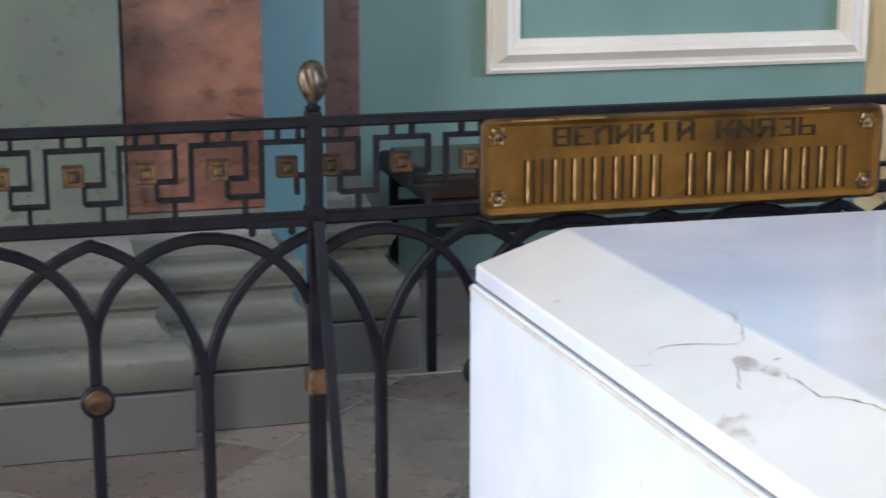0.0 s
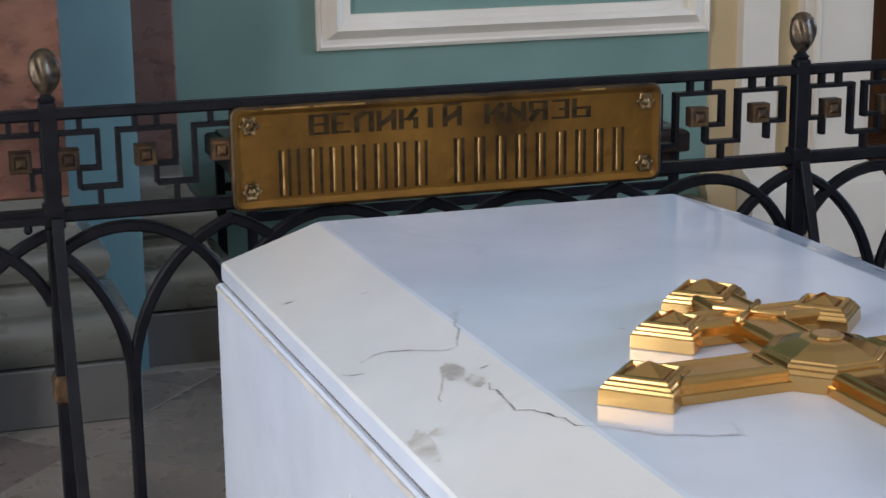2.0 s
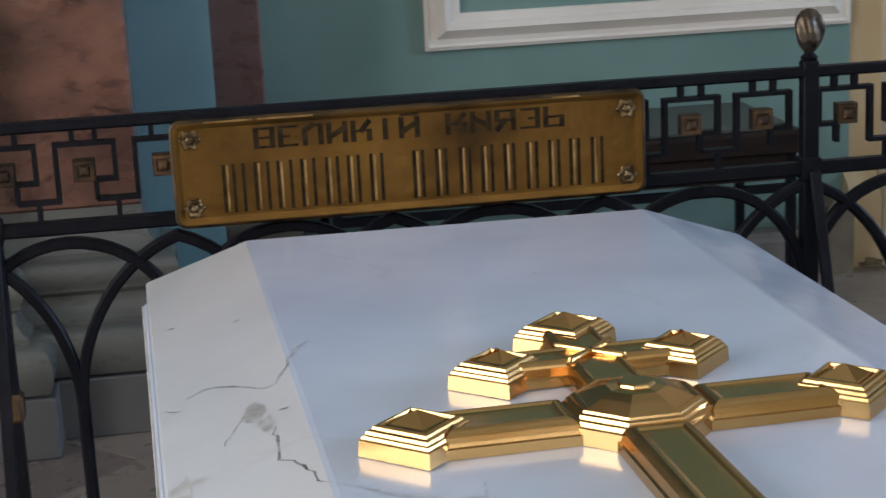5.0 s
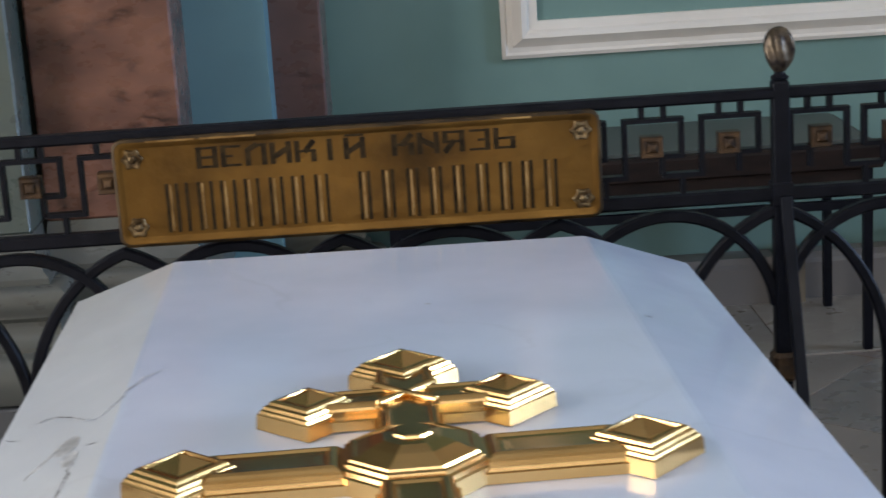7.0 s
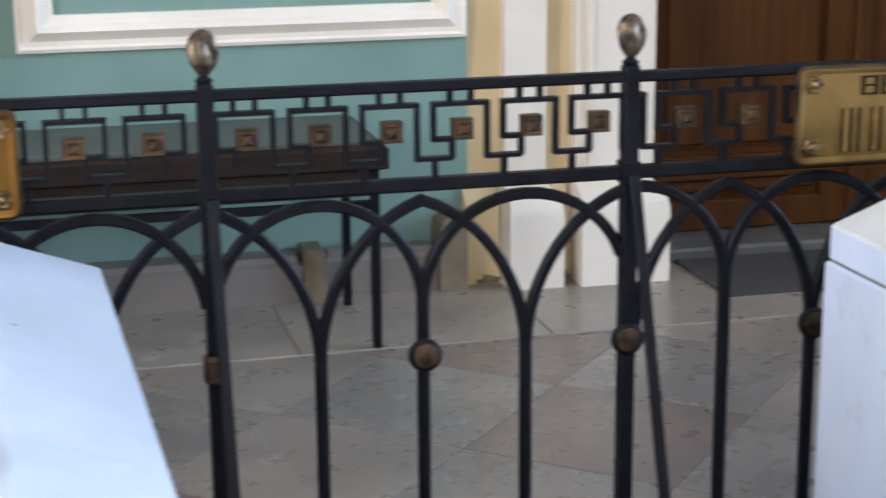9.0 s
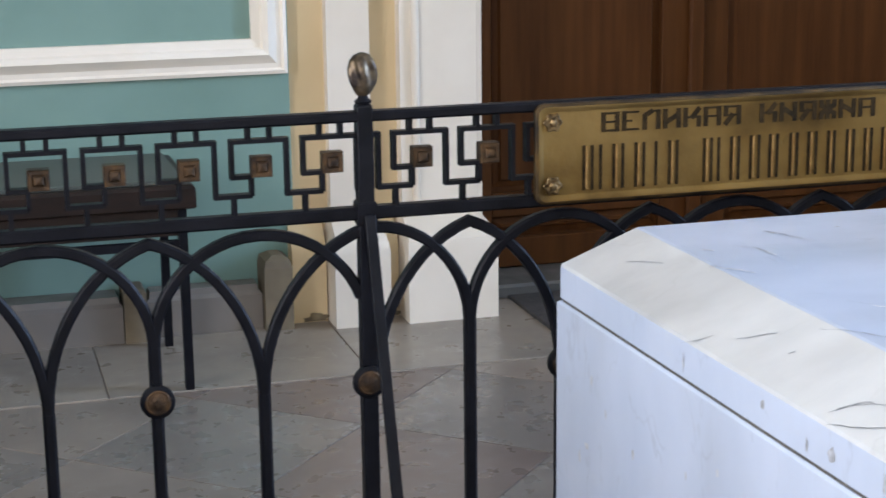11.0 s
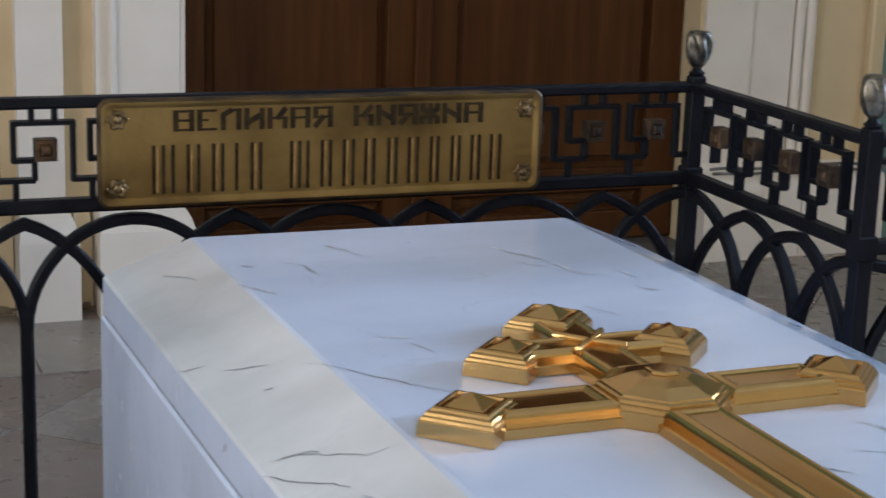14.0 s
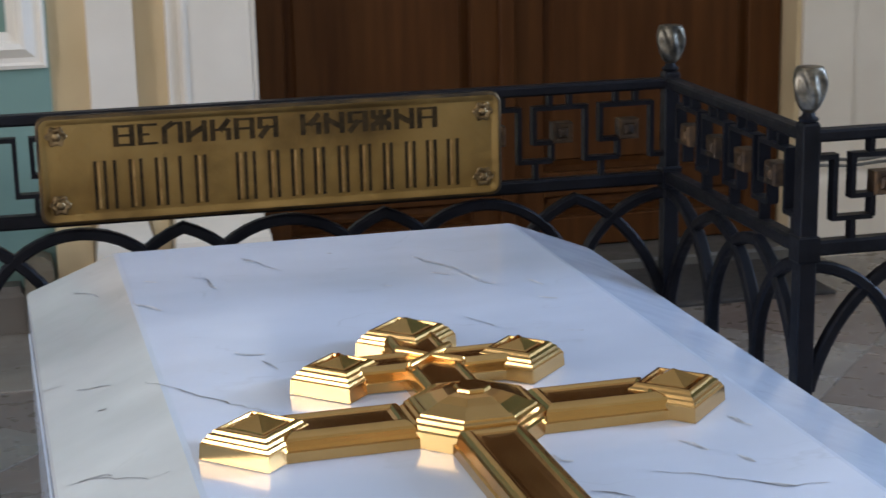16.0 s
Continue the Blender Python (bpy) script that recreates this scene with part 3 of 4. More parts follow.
def railing(at, turn, length, centres, pitch, mirrored, highs, lows, knobs, label, first_plate=None):
    t = thing("iron_railing", at, label, "railing", "railing round the tombs", turn=turn)
    e = 0.012
    part("top_rail", strip([(e, (RAIL_T0 + RAIL_T1) / 2), (length - e, (RAIL_T0 + RAIL_T1) / 2)], RAIL_T1 - RAIL_T0, 0.030, chamfer=0.004), M_IRON, t)
    part("lower_rail", strip([(e, (RAIL_L0 + RAIL_L1) / 2), (length - e, (RAIL_L0 + RAIL_L1) / 2)], RAIL_L1 - RAIL_L0, 0.027, chamfer=0.004), M_IRON, t)
    for c in centres:
        key_unit(c, pitch, mirrored, e, length - e, t, True)
    marks = sorted([(x, "high") for x in highs] + [(x, "low") for x in lows])
    for i, (x, kind) in enumerate(marks):
        if 0.02 < x < length - 0.02:
            part("bar", strip([(x, 0.0), (x, (0.709 if kind == "high" else 0.604))], 0.022, 0.0236, chamfer=0.005), M_IRON, t)
        for j in (i - 1, i + 1):
            if 0 <= j < len(marks):
                pts = clip(quarter(x, marks[j][0], kind), e, length - e)
                if len(pts) > 1:
                    deep = (0.0228, 0.0220, 0.0212, 0.0204)[(kind == "low") * 2 + (j > i)]
                    part("arch", strip(pts, 0.020, deep, chamfer=0.004, plumb=True), M_IRON, t)
    for x in knobs:
        bm = lathe([(0.010, 0.0), (0.029, 0.004), (0.030, 0.009), (0.024, 0.013), (0.021, 0.0155), (0.015, 0.0155), (0.010, 0.018), (0.002, 0.019)], 20)
        bmesh.ops.rotate(bm, verts=bm.verts, cent=(0, 0, 0), matrix=Matrix.Rotation(radians(90), 3, "X"))
        bmesh.ops.translate(bm, verts=bm.verts, vec=(x, -0.010, 0.612))
        boss = part("boss", bm, M_BRASS_BLOCK, t, "round brass boss", smooth=True)
        boss_rim(x, -0.010, boss)
    return t


P1, P2, P3, P4, P5 = (-0.342, 0.0), (1.106, 0.0), (1.873, 0.0), (3.328, 0.0), (3.324, -0.585)
IRON_LABEL = "black wrought iron railing with key pattern and pointed arches"
railing((P1[0] - 1.96, 0, 0), 0, 1.96, [1.96 - 0.050 - 0.1265 * k for k in range(15)], 0.1265, True, [1.96 - 0.406 * k for k in range(5)], [1.96 - 0.206 - 0.406 * k for k in range(5)], [1.96 - 0.406 * k for k in range(1, 5)], IRON_LABEL)
railing((*P1, 0), 0, 1.448, [0.030 + 0.1328 * k for k in range(11)], 0.1328, True, [-0.066 + 0.376 * k for k in range(5)], [0.122 + 0.376 * k for k in range(4)], [0.310 + 0.376 * k for k in range(3)], IRON_LABEL)
railing((*P2, 0), 0, 0.767, [0.069 + 0.1277 * k for k in range(6)], 0.1277, False, [0, 0.377, 0.767], [0.188, 0.571], [0.377], IRON_LABEL)
railing((*P3, 0), 0, 1.455, [-0.0205 + 0.1265 * k for k in range(12)], 0.1265, False, [0.195 + 0.359 * k for k in range(4)], [0.015 + 0.36 * k for k in range(5)], [0.375 + 0.36 * k for k in range(3)], IRON_LABEL)
railing((*P4, 0), -90, 0.585, [0.109 + 0.121 * k for k in range(4)], 0.121, False, [0.215, 0.408], [0.0, 0.585], [], IRON_LABEL)
railing((*P5, 0), 0, 1.9, [-0.002 + 0.128 * k for k in range(15)], 0.128, False, [0.174 + 0.36 * k for k in range(5)], [0.36 * k for k in range(6)], [0.36 * k for k in range(1, 6)], IRON_LABEL)


def fence_post(x, y, boss_side, brace, flat_top):
    t = thing("fence_post", (x, y, 0), "square black iron fence post with an egg-shaped brass finial", "post", "posts of the railing")
    w = 0.0145
    part("shaft", stepped([(-w, -w), (w, -w), (w, w), (-w, w)], [(0, 0), (0, 1.120), (0.004, 1.124)]), M_IRON, t, bevel=0.002)
    part("collar", stepped([(-0.018, -0.018), (0.018, -0.018), (0.018, 0.018), (-0.018, 0.018)], [(0.002, 0.905), (0, 0.908), (0, 0.944), (0.002, 0.947)]), M_IRON, t)
    if flat_top:
        prof = [(0.009, 1.138), (0.016, 1.145), (0.0205, 1.157), (0.0235, 1.172), (0.0242, 1.187), (0.0228, 1.201), (0.0200, 1.2065), (0.014, 1.2075)]
    else:
        prof = [(0.010, 1.138), (0.0165, 1.146), (0.0218, 1.158), (0.0242, 1.174), (0.0240, 1.188), (0.0210, 1.201), (0.0145, 1.210), (0.006, 1.214)]
    dense = []
    for (r0, z0), (r1, z1) in zip(prof, prof[1:]):
        dense += [(r0 + (r1 - r0) * k / 4, z0 + (z1 - z0) * k / 4) for k in range(4)]
    dense.append(prof[-1])
    tip = part("finial", lathe(dense, 60, flute=0.15, turns=0.7, count=5), M_FINIAL_SILVER if flat_top else M_FINIAL, t, "egg-shaped brass finial with twisted flutes", smooth=True)
    part("neck", lathe([(0.014, 1.124), (0.016, 1.128), (0.010, 1.133), (0.008, 1.139), (0.012, 1.143)], 14), M_IRON, tip, smooth=True)
    if boss_side == "round":
        bm = lathe([(0.010, 0.0), (0.029, 0.004), (0.030, 0.009), (0.024, 0.013), (0.021, 0.0155), (0.015, 0.0155), (0.010, 0.018), (0.002, 0.019)], 20)
        bmesh.ops.rotate(bm, verts=bm.verts, cent=(0, 0, 0), matrix=Matrix.Rotation(radians(90), 3, "X"))
        bmesh.ops.translate(bm, verts=bm.verts, vec=(-0.004, -0.0135, 0.612))
        boss = part("boss", bm, M_BRASS_BLOCK, t, "round brass boss", smooth=True)
        boss_rim(-0.004, -0.0135, boss)
    elif boss_side:
        bm = box(-0.021, 0.021, -0.024, 0.024, 0.588, 0.640)
        part("boss", bm, M_BRASS_BLOCK, t, "worn brass clasp", bevel=0.007)
    if boss_side == "strap":
        strap = part("strap", box(-0.128, -0.012, -0.019, -0.0142, 0.913, 0.928), M_IRON, t, "short iron strap bolted under the rail", bevel=0.0015)
        for bx in (-0.118, -0.046):
            part("bolt", lathe([(0.004, -0.004), (0.007, 0.0), (0.007, 0.006), (0.005, 0.011)], 6, at=(bx, -0.0165, 0.9035)), M_IRON, strap)
    if brace:
        a, b = Vector((0.003, -0.021, 0.925)), Vector((0.003, -0.335, 0.0))
        rings = [[(p.x - 0.010, p.y - 0.006, p.z), (p.x + 0.010, p.y - 0.006, p.z), (p.x + 0.010, p.y + 0.006, p.z), (p.x - 0.010, p.y + 0.006, p.z)] for p in (a, b)]
        part("brace", loft(rings), M_IRON, t, "slanting iron brace down to the floor", bevel=0.0015)
    return t


fence_post(*P1, "strap", True, False)
fence_post(*P2, True, True, False)
fence_post(*P3, "round", True, False)
fence_post(*P4, False, False, True)
fence_post(*P5, False, False, True)


# ---------------------------------------------------------------- brass name plates
# tall square letters: each stroke runs between two corners of a grid, columns a to c and rows 0 to 5
STROKES = {"В": "a0a4 a4c4 c4c2 a2c2 c2c0 c0a0", "Е": "a0a4 a4c4 a2b2 a0c0", "Л": "a0a3 a3b4 b4c4 c4c0", "И": "a0a4 c0c4 a1c3",
           "К": "a0a4 a2c2 c2c0 b2c4", "І": "b0b4", "Й": "a0a4 c0c4 a1c3 a5c5", "Н": "a0a4 c0c4 a3c1", "Я": "c0c4 c4a4 a4a2 a2c2 b2a0",
           "З": "a4c4 c4c2 b2c2 c2c0 c0a0", "Ь": "a4a0 a0c0 c0c2 c2a2", "А": "a0a4 a4c4 c4c0 a2c2", "Ж": "b0b4 a4a3 a3c1 c4c3 c3a1 a1a0 c1c0"}


def letters_on(word, x0, x1, z0, z1, sheet):
    """Tall square letters, dark strokes standing a little proud of the brass."""
    step = (x1 - x0) / len(word)
    for k, letter in enumerate(word):
        left = x0 + step * k
        bm = bmesh.new()
        for n, stroke in enumerate(STROKES[letter].split()):
            pts = []
            for c, r in (stroke[:2], stroke[2:]):
                pts.append((left + step * (0.12, 0.45, 0.78)["abc".index(c)], z0 + (z1 - z0) * int(r) / 4 - (0.002 if r == "5" else 0)))
            flat = abs(pts[0][1] - pts[1][1]) < 1e-6
            d = (Vector(pts[1]) - Vector(pts[0])).normalized() * 0.0024
            lift = -0.0100
            deep = (0.0026 + 0.00006 * n) / 2
            e = Vector((-d.y, d.x)).normalized() * (0.0020 if flat else 0.0046)
            a, b = Vector(pts[0]) - d, Vector(pts[1]) + d
            loft([[(q.x, lift + y, q.y) for q in (a + e, b + e, b - e, a - e)] for y in (deep, -deep)], bm)
        part("letter", bm, M_ENGRAVED, sheet)


def name_plate(cx, cz, W, brass, title, title_runs, bars, worn, label):
    t = thing("name_plate", (cx, -0.017, cz), label, "plaque", "brass plates on the railing")
    Hh, r = 0.092, 0.018

    def outline(w, h, rad):
        pts = []
        for sx, sy, a0 in ((1, 1, 0), (-1, 1, 90), (-1, -1, 180), (1, -1, 270)):
            for k in range(5):
                a = radians(a0 + 22.5 * k)
                pts.append((sx * (w - rad) + rad * math.cos(a), sy * (h - rad) + rad * math.sin(a)))
        return pts

    rings = []
    for d, y in ((0, 0.0), (0, -0.011), (0.003, -0.0145), (0.008, -0.0145), (0.013, -0.0105), (0.016, -0.010)):
        rings.append([(x, y, z) for x, z in outline(W - d, Hh - d, max(0.003, r - d * 0.7))])
    sheet = part("sheet", loft(rings), brass, t, "stained old brass sheet with a raised rim", smooth=True)
    edge = []
    for d, y in ((0.002, 0.001), (-0.0015, -0.001), (-0.0015, -0.012), (0.0022, -0.0148), (0.0040, -0.0150), (0.0045, -0.0140)):
        edge.append([(x, y, z) for x, z in outline(W - d, Hh - d, max(0.003, r - d * 0.7))])
    part("edge", loft(edge, cap=False), M_TARNISH, sheet, "dark tarnished edge of the plate", smooth=True)
    for sx in (-1, 1):
        for sz in (-1, 1):
            bm = lathe([(0.0145, 0.0), (0.0165, 0.0015), (0.0168, 0.003), (0.0150, 0.0048), (0.0110, 0.0052), (0.0078, 0.0040), (0.0070, 0.0062), (0.0050, 0.0082), (0.0015, 0.0088)], 36, flute=0.17, count=6)
            bmesh.ops.rotate(bm, verts=bm.verts, cent=(0, 0, 0), matrix=Matrix.Rotation(radians(90), 3, "X"))
            bmesh.ops.translate(bm, verts=bm.verts, vec=(sx * (W - 0.032), -0.0095, sz * 0.059))
            part("rosette_screw", bm, M_ROSETTE, sheet, "small brass rosette screw", smooth=True)
    for word, (u0, u1) in zip(title.split(), title_runs):
        x0, x1 = -W + 2 * W * u0, -W + 2 * W * u1
        letters_on(word, x0, x1, 0.038, 0.070, sheet)
    for u0, u1 in bars:
        x0, x1 = -W + 2 * W * u0, -W + 2 * W * u1
        n = 1 if x1 - x0 < 0.012 else (3 if x1 - x0 > 0.032 else 2)
        bm = bmesh.new()
        for k in range(n):
            xc = (x0 + x1) / 2 if n == 1 else x0 + 0.003 + (x1 - x0 - 0.006) * k / (n - 1)
            box(xc - 0.0029, xc + 0.0029, -0.0112, -0.0095, -0.071, 0.013, bm)
        bar = part("letter_bar", bm, M_ENGRAVED, sheet, "plain dark bars")
        # brighter brass strip, drawn as the highlight along the first dark bar
        if n > 1:
            part("bar_face", box(x0 + 0.0072, x0 + 0.0112, -0.0122, -0.0096, -0.069, 0.011), M_RELIEF, sheet, bevel=0.0008)
    for u0, u1 in worn:
        part("worn_edge", box(-W + 2 * W * u0, -W + 2 * W * u1, -0.0158, -0.0146, Hh - 0.0062, Hh - 0.0024), M_RELIEF, sheet, "bright rubbed stretch of the rim", bevel=0.0006)
    return t


def runs(pairs, lo, hi):
    return [((a - lo) / (hi - lo), (b - lo) / (hi - lo)) for a, b in pairs]


name_plate(0.380, 1.005, 0.412, M_BRASS_OLD, "ВЕЛИКІЙ КНЯЗЬ", runs([(330, 832), (900, 1272)], 90, 1510),
           runs([(232, 300), (325, 372), (392, 440), (462, 508), (535, 578), (600, 640), (668, 710), (797, 833), (865, 903), (937, 975), (1003, 1043), (1073, 1110), (1142, 1180), (1210, 1248), (1275, 1310), (1342, 1382)], 90, 1510),
           ((0.07, 0.17), (0.18, 0.295), (0.80, 0.86)),
           "brownish old brass plate with dark lettering, screwed to the railing")
name_plate(2.592, 1.015, 0.403, M_BRASS_DULL, "ВЕЛИКАЯ КНЯЖНА", runs([(325, 825), (883, 1318)], 105, 1510),
           runs([(262, 330), (365, 407), (442, 480), (512, 523), (560, 597), (683, 745), (780, 817), (850, 890), (920, 957), (995, 1030), (1062, 1100), (1135, 1168), (1205, 1240), (1272, 1307), (1338, 1377)], 105, 1510),
           (),
           "dull old brass plate with dark lettering, screwed to the railing")


# ---------------------------------------------------------------- marble tombs
def ribbon(points, widths, lift, bm=None):
    """A thin flat stain along a line of points, tapering as given."""
    bm = bm or bmesh.new()
    left, right = [], []
    for i, p in enumerate(points):
        p = Vector(p)
        e = Vector(points[min(i + 1, len(points) - 1)]) - Vector(points[max(i - 1, 0)])
        s = Vector((-e.y, e.x, 0)).normalized() * widths[i % len(widths)] / 2
        left.append(bm.verts.new((p + s) + Vector((0, 0, lift))))
        right.append(bm.verts.new((p - s) + Vector((0, 0, lift))))
    for i in range(len(points) - 1):
        bm.faces.new((left[i], left[i + 1], right[i + 1], right[i]))
    return bm


def wander(points, seed, step=0.012, sway=0.005):
    """Fills a line in between with small wanderings."""
    rnd = random.Random(seed)
    out = []
    for a, b in zip(points, points[1:]):
        a, b = Vector(a), Vector(b)
        n = max(1, int((b - a).length / step))
        for k in range(n):
            p = a.lerp(b, k / n)
            if k:
                p += Vector((rnd.uniform(-sway, sway), rnd.uniform(-sway, sway), 0))
            out.append(p)
    out.append(Vector(points[-1]))
    return out


def tomb(cx, half, top_half, joint, low, body_out, head_y, skew, turn, lip, mat, slope_mat, label):
    """A marble block under a lid with sloping long sides; skew: how the head end runs off the square."""
    t = thing("tomb", (cx, head_y, 0), label, "tomb", "marble tombs", turn=turn)
    L, top = 1.95, 0.92

    def head(x):
        return skew[0] + skew[1] * x

    ends = [(-half, joint + 0.004), (half, joint + 0.004), (half, low), (top_half, top), (-top_half, top), (-half, low)]
    lid = loft([[(x, -L, z) for x, z in ends], [(x, head(x), z) for x, z in ends]])
    bmesh.ops.bevel(lid, geom=lid.edges[:], offset=0.0035, segments=1, affect="EDGES", clamp_overlap=True)
    bmesh.ops.recalc_face_normals(lid, faces=lid.faces)
    # the west slope takes the copy with warm window light painted in
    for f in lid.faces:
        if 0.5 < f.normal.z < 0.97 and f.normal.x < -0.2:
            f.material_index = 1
    lid_ob = part("lid", lid, mat, t, "marble lid with sloping long sides, one tinted as warmly lit")
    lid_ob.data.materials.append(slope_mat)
    h = half + body_out
    foot = [(-h, -L - 0.01), (h, -L - 0.01), (h, head(h) + 0.008), (-h, head(-h) + 0.008)]
    part("body", stepped(foot, [(0, 0), (0, joint - 0.004), (0.004, joint)]), mat, t, "smooth marble block body")
    if lip:
        for sx in (-1, 1):
            part("lip", box(*sorted((sx * (h - 0.004), sx * (h + 0.0035))), -L, head(sx * h) + 0.004, joint - 0.012, joint - 0.0035), M_LIP, t, "narrow beige stone lip", bevel=0.0012)
    inner = [(-half + 0.004, -L + 0.004), (half - 0.004, -L + 0.004), (half - 0.004, head(half) - 0.004), (-half + 0.004, head(-half) - 0.004)]
    part("joint", stepped(inner, [(0, joint - 0.001), (0, joint + 0.005)]), M_JOINT, t, "thin dark joint under the lid")
    return t


A_X, A_Y, B_X, B_Y = 0.411, -0.213, 2.622, -0.228
A_HALF, A_TOP, A_LOW = 0.499, 0.331, 0.862
B_HALF, B_TOP, B_LOW = 0.467, 0.326, 0.865
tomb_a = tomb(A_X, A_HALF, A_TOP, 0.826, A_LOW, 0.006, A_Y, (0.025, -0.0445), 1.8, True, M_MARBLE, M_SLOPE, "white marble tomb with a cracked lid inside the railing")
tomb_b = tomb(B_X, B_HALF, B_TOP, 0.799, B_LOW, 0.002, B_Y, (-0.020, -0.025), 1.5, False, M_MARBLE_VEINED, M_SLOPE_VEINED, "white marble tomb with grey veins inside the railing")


def on_lid(t, x):
    """The height of a tomb's lid, by the distance from its middle line."""
    half, top_half, low = (A_HALF, A_TOP, A_LOW) if t == tomb_a else (B_HALF, B_TOP, B_LOW)
    d = abs(x)
    return 0.92 if d <= top_half else 0.92 - (0.92 - low) * (d - top_half) / (half - top_half)


def crack(t, line, widths, seed, name="crack", mat=None, label="thin grey crack in the marble"):
    """A thin broken line over the lid, given in the room's plan."""
    back = t.matrix_basis.inverted()
    pts = [back @ p for p in wander([(x, y, 0) for x, y in line], seed, sway=0.0034)]
    n = len(pts) - 1
    wide = [widths[i % len(widths)] * (0.35 + 0.65 * math.sin(math.pi * (i + 0.4) / (n + 0.8))) for i in range(n + 1)]
    pts = [(p.x, p.y, on_lid(t, p.x)) for p in pts]
    part(name, ribbon(pts, wide, 0.0007), mat or M_CRACK, t, label)


WA = (0.0030, 0.0050, 0.0026, 0.0040, 0.0062, 0.0030, 0.0038)
crack(tomb_a, [(-0.031, -0.842), (-0.011, -0.834), (0.006, -0.842), (0.032, -0.875), (0.055, -0.914)], WA, 1)
crack(tomb_a, [(0.050, -0.910), (0.066, -0.924), (0.079, -0.924), (0.094, -0.884), (0.112, -0.805), (0.137, -0.776)], WA, 3, mat=M_FAINT)
crack(tomb_a, [(-0.059, -0.853), (-0.036, -0.879)], WA, 4, mat=M_FAINT)
crack(tomb_a, [(0.066, -1.060), (0.068, -1.123), (0.066, -1.170), (0.081, -1.188), (0.092, -1.229), (0.107, -1.279), (0.119, -1.294)], WA, 2)
crack(tomb_a, [(0.119, -1.294), (0.147, -1.318), (0.180, -1.345), (0.213, -1.358), (0.262, -1.372), (0.262, -1.333)], WA, 5, mat=M_FAINT)
crack(tomb_a, [(0.036, -0.990), (0.025, -1.019), (0.010, -1.061)], (0.003, 0.005), 6, mat=M_WORN)
WB = (0.0020, 0.0034, 0.0014, 0.0028, 0.0018)
WIDE = (0.004, 0.007, 0.005, 0.008)
VEINS = (([(2.161, -0.751), (2.177, -0.765), (2.198, -0.775)], WB), ([(2.295, -0.905), (2.313, -0.944), (2.345, -0.988), (2.371, -1.019), (2.401, -1.061), (2.440, -1.091)], WB),
         ([(2.193, -1.119), (2.219, -1.131), (2.238, -1.153), (2.260, -1.182), (2.276, -1.208), (2.299, -1.214)], WB), ([(2.205, -1.122), (2.222, -1.132), (2.240, -1.150)], WIDE),
         ([(2.178, -1.145), (2.193, -1.177), (2.214, -1.209), (2.231, -1.232), (2.242, -1.257)], (0.003, 0.005)), ([(2.247, -1.286), (2.256, -1.311)], WIDE), ([(2.277, -1.336), (2.292, -1.372), (2.316, -1.401)], WB),
         ([(2.484, -0.351), (2.500, -0.375), (2.517, -0.418), (2.535, -0.449)], WB), ([(2.488, -0.356), (2.503, -0.382)], WIDE), ([(2.392, -0.439), (2.420, -0.466), (2.422, -0.494)], WB), ([(2.420, -0.480), (2.427, -0.519)], WIDE),
         ([(2.328, -0.445), (2.346, -0.458)], WIDE), ([(2.414, -0.841), (2.432, -0.858), (2.450, -0.859)], WIDE), ([(2.443, -0.886), (2.457, -0.928)], WB),
         ([(2.741, -0.422), (2.756, -0.461), (2.773, -0.489), (2.790, -0.520)], WIDE), ([(2.747, -0.527), (2.766, -0.548)], WIDE), ([(2.792, -0.539), (2.803, -0.595), (2.823, -0.622)], WIDE),
         ([(2.736, -0.773), (2.752, -0.804), (2.764, -0.831)], WB), ([(2.874, -0.609), (2.885, -0.646)], WIDE), ([(2.861, -0.704), (2.884, -0.722)], WIDE), ([(2.847, -0.874), (2.869, -0.881)], WB),
         ([(2.836, -1.304), (2.847, -1.317), (2.857, -1.341)], WIDE), ([(2.880, -1.362), (2.889, -1.387)], WIDE), ([(2.777, -1.381), (2.824, -1.405), (2.866, -1.437), (2.887, -1.458), (2.914, -1.457), (2.937, -1.461)], WB),
         ([(2.872, -1.442), (2.900, -1.459)], WIDE), ([(2.701, -1.414), (2.721, -1.425), (2.737, -1.442)], WB))
for k, (line, widths) in enumerate(VEINS):
    crack(tomb_b, line, widths, 20 + k, "vein", M_VEIN if widths != WIDE else M_FAINT, "dark grey vein in the marble")
for k, line in enumerate(([(2.213, -0.817), (2.234, -0.839), (2.256, -0.861)], [(2.226, -0.372), (2.246, -0.410), (2.260, -0.452)], [(2.304, -0.562), (2.341, -0.615)], [(2.918, -1.248), (2.931, -1.283)], [(2.682, -1.303), (2.709, -1.331)])):
    crack(tomb_b, line, WIDE, 80 + k, "vein", M_FAINT, "faint grey vein in the marble")


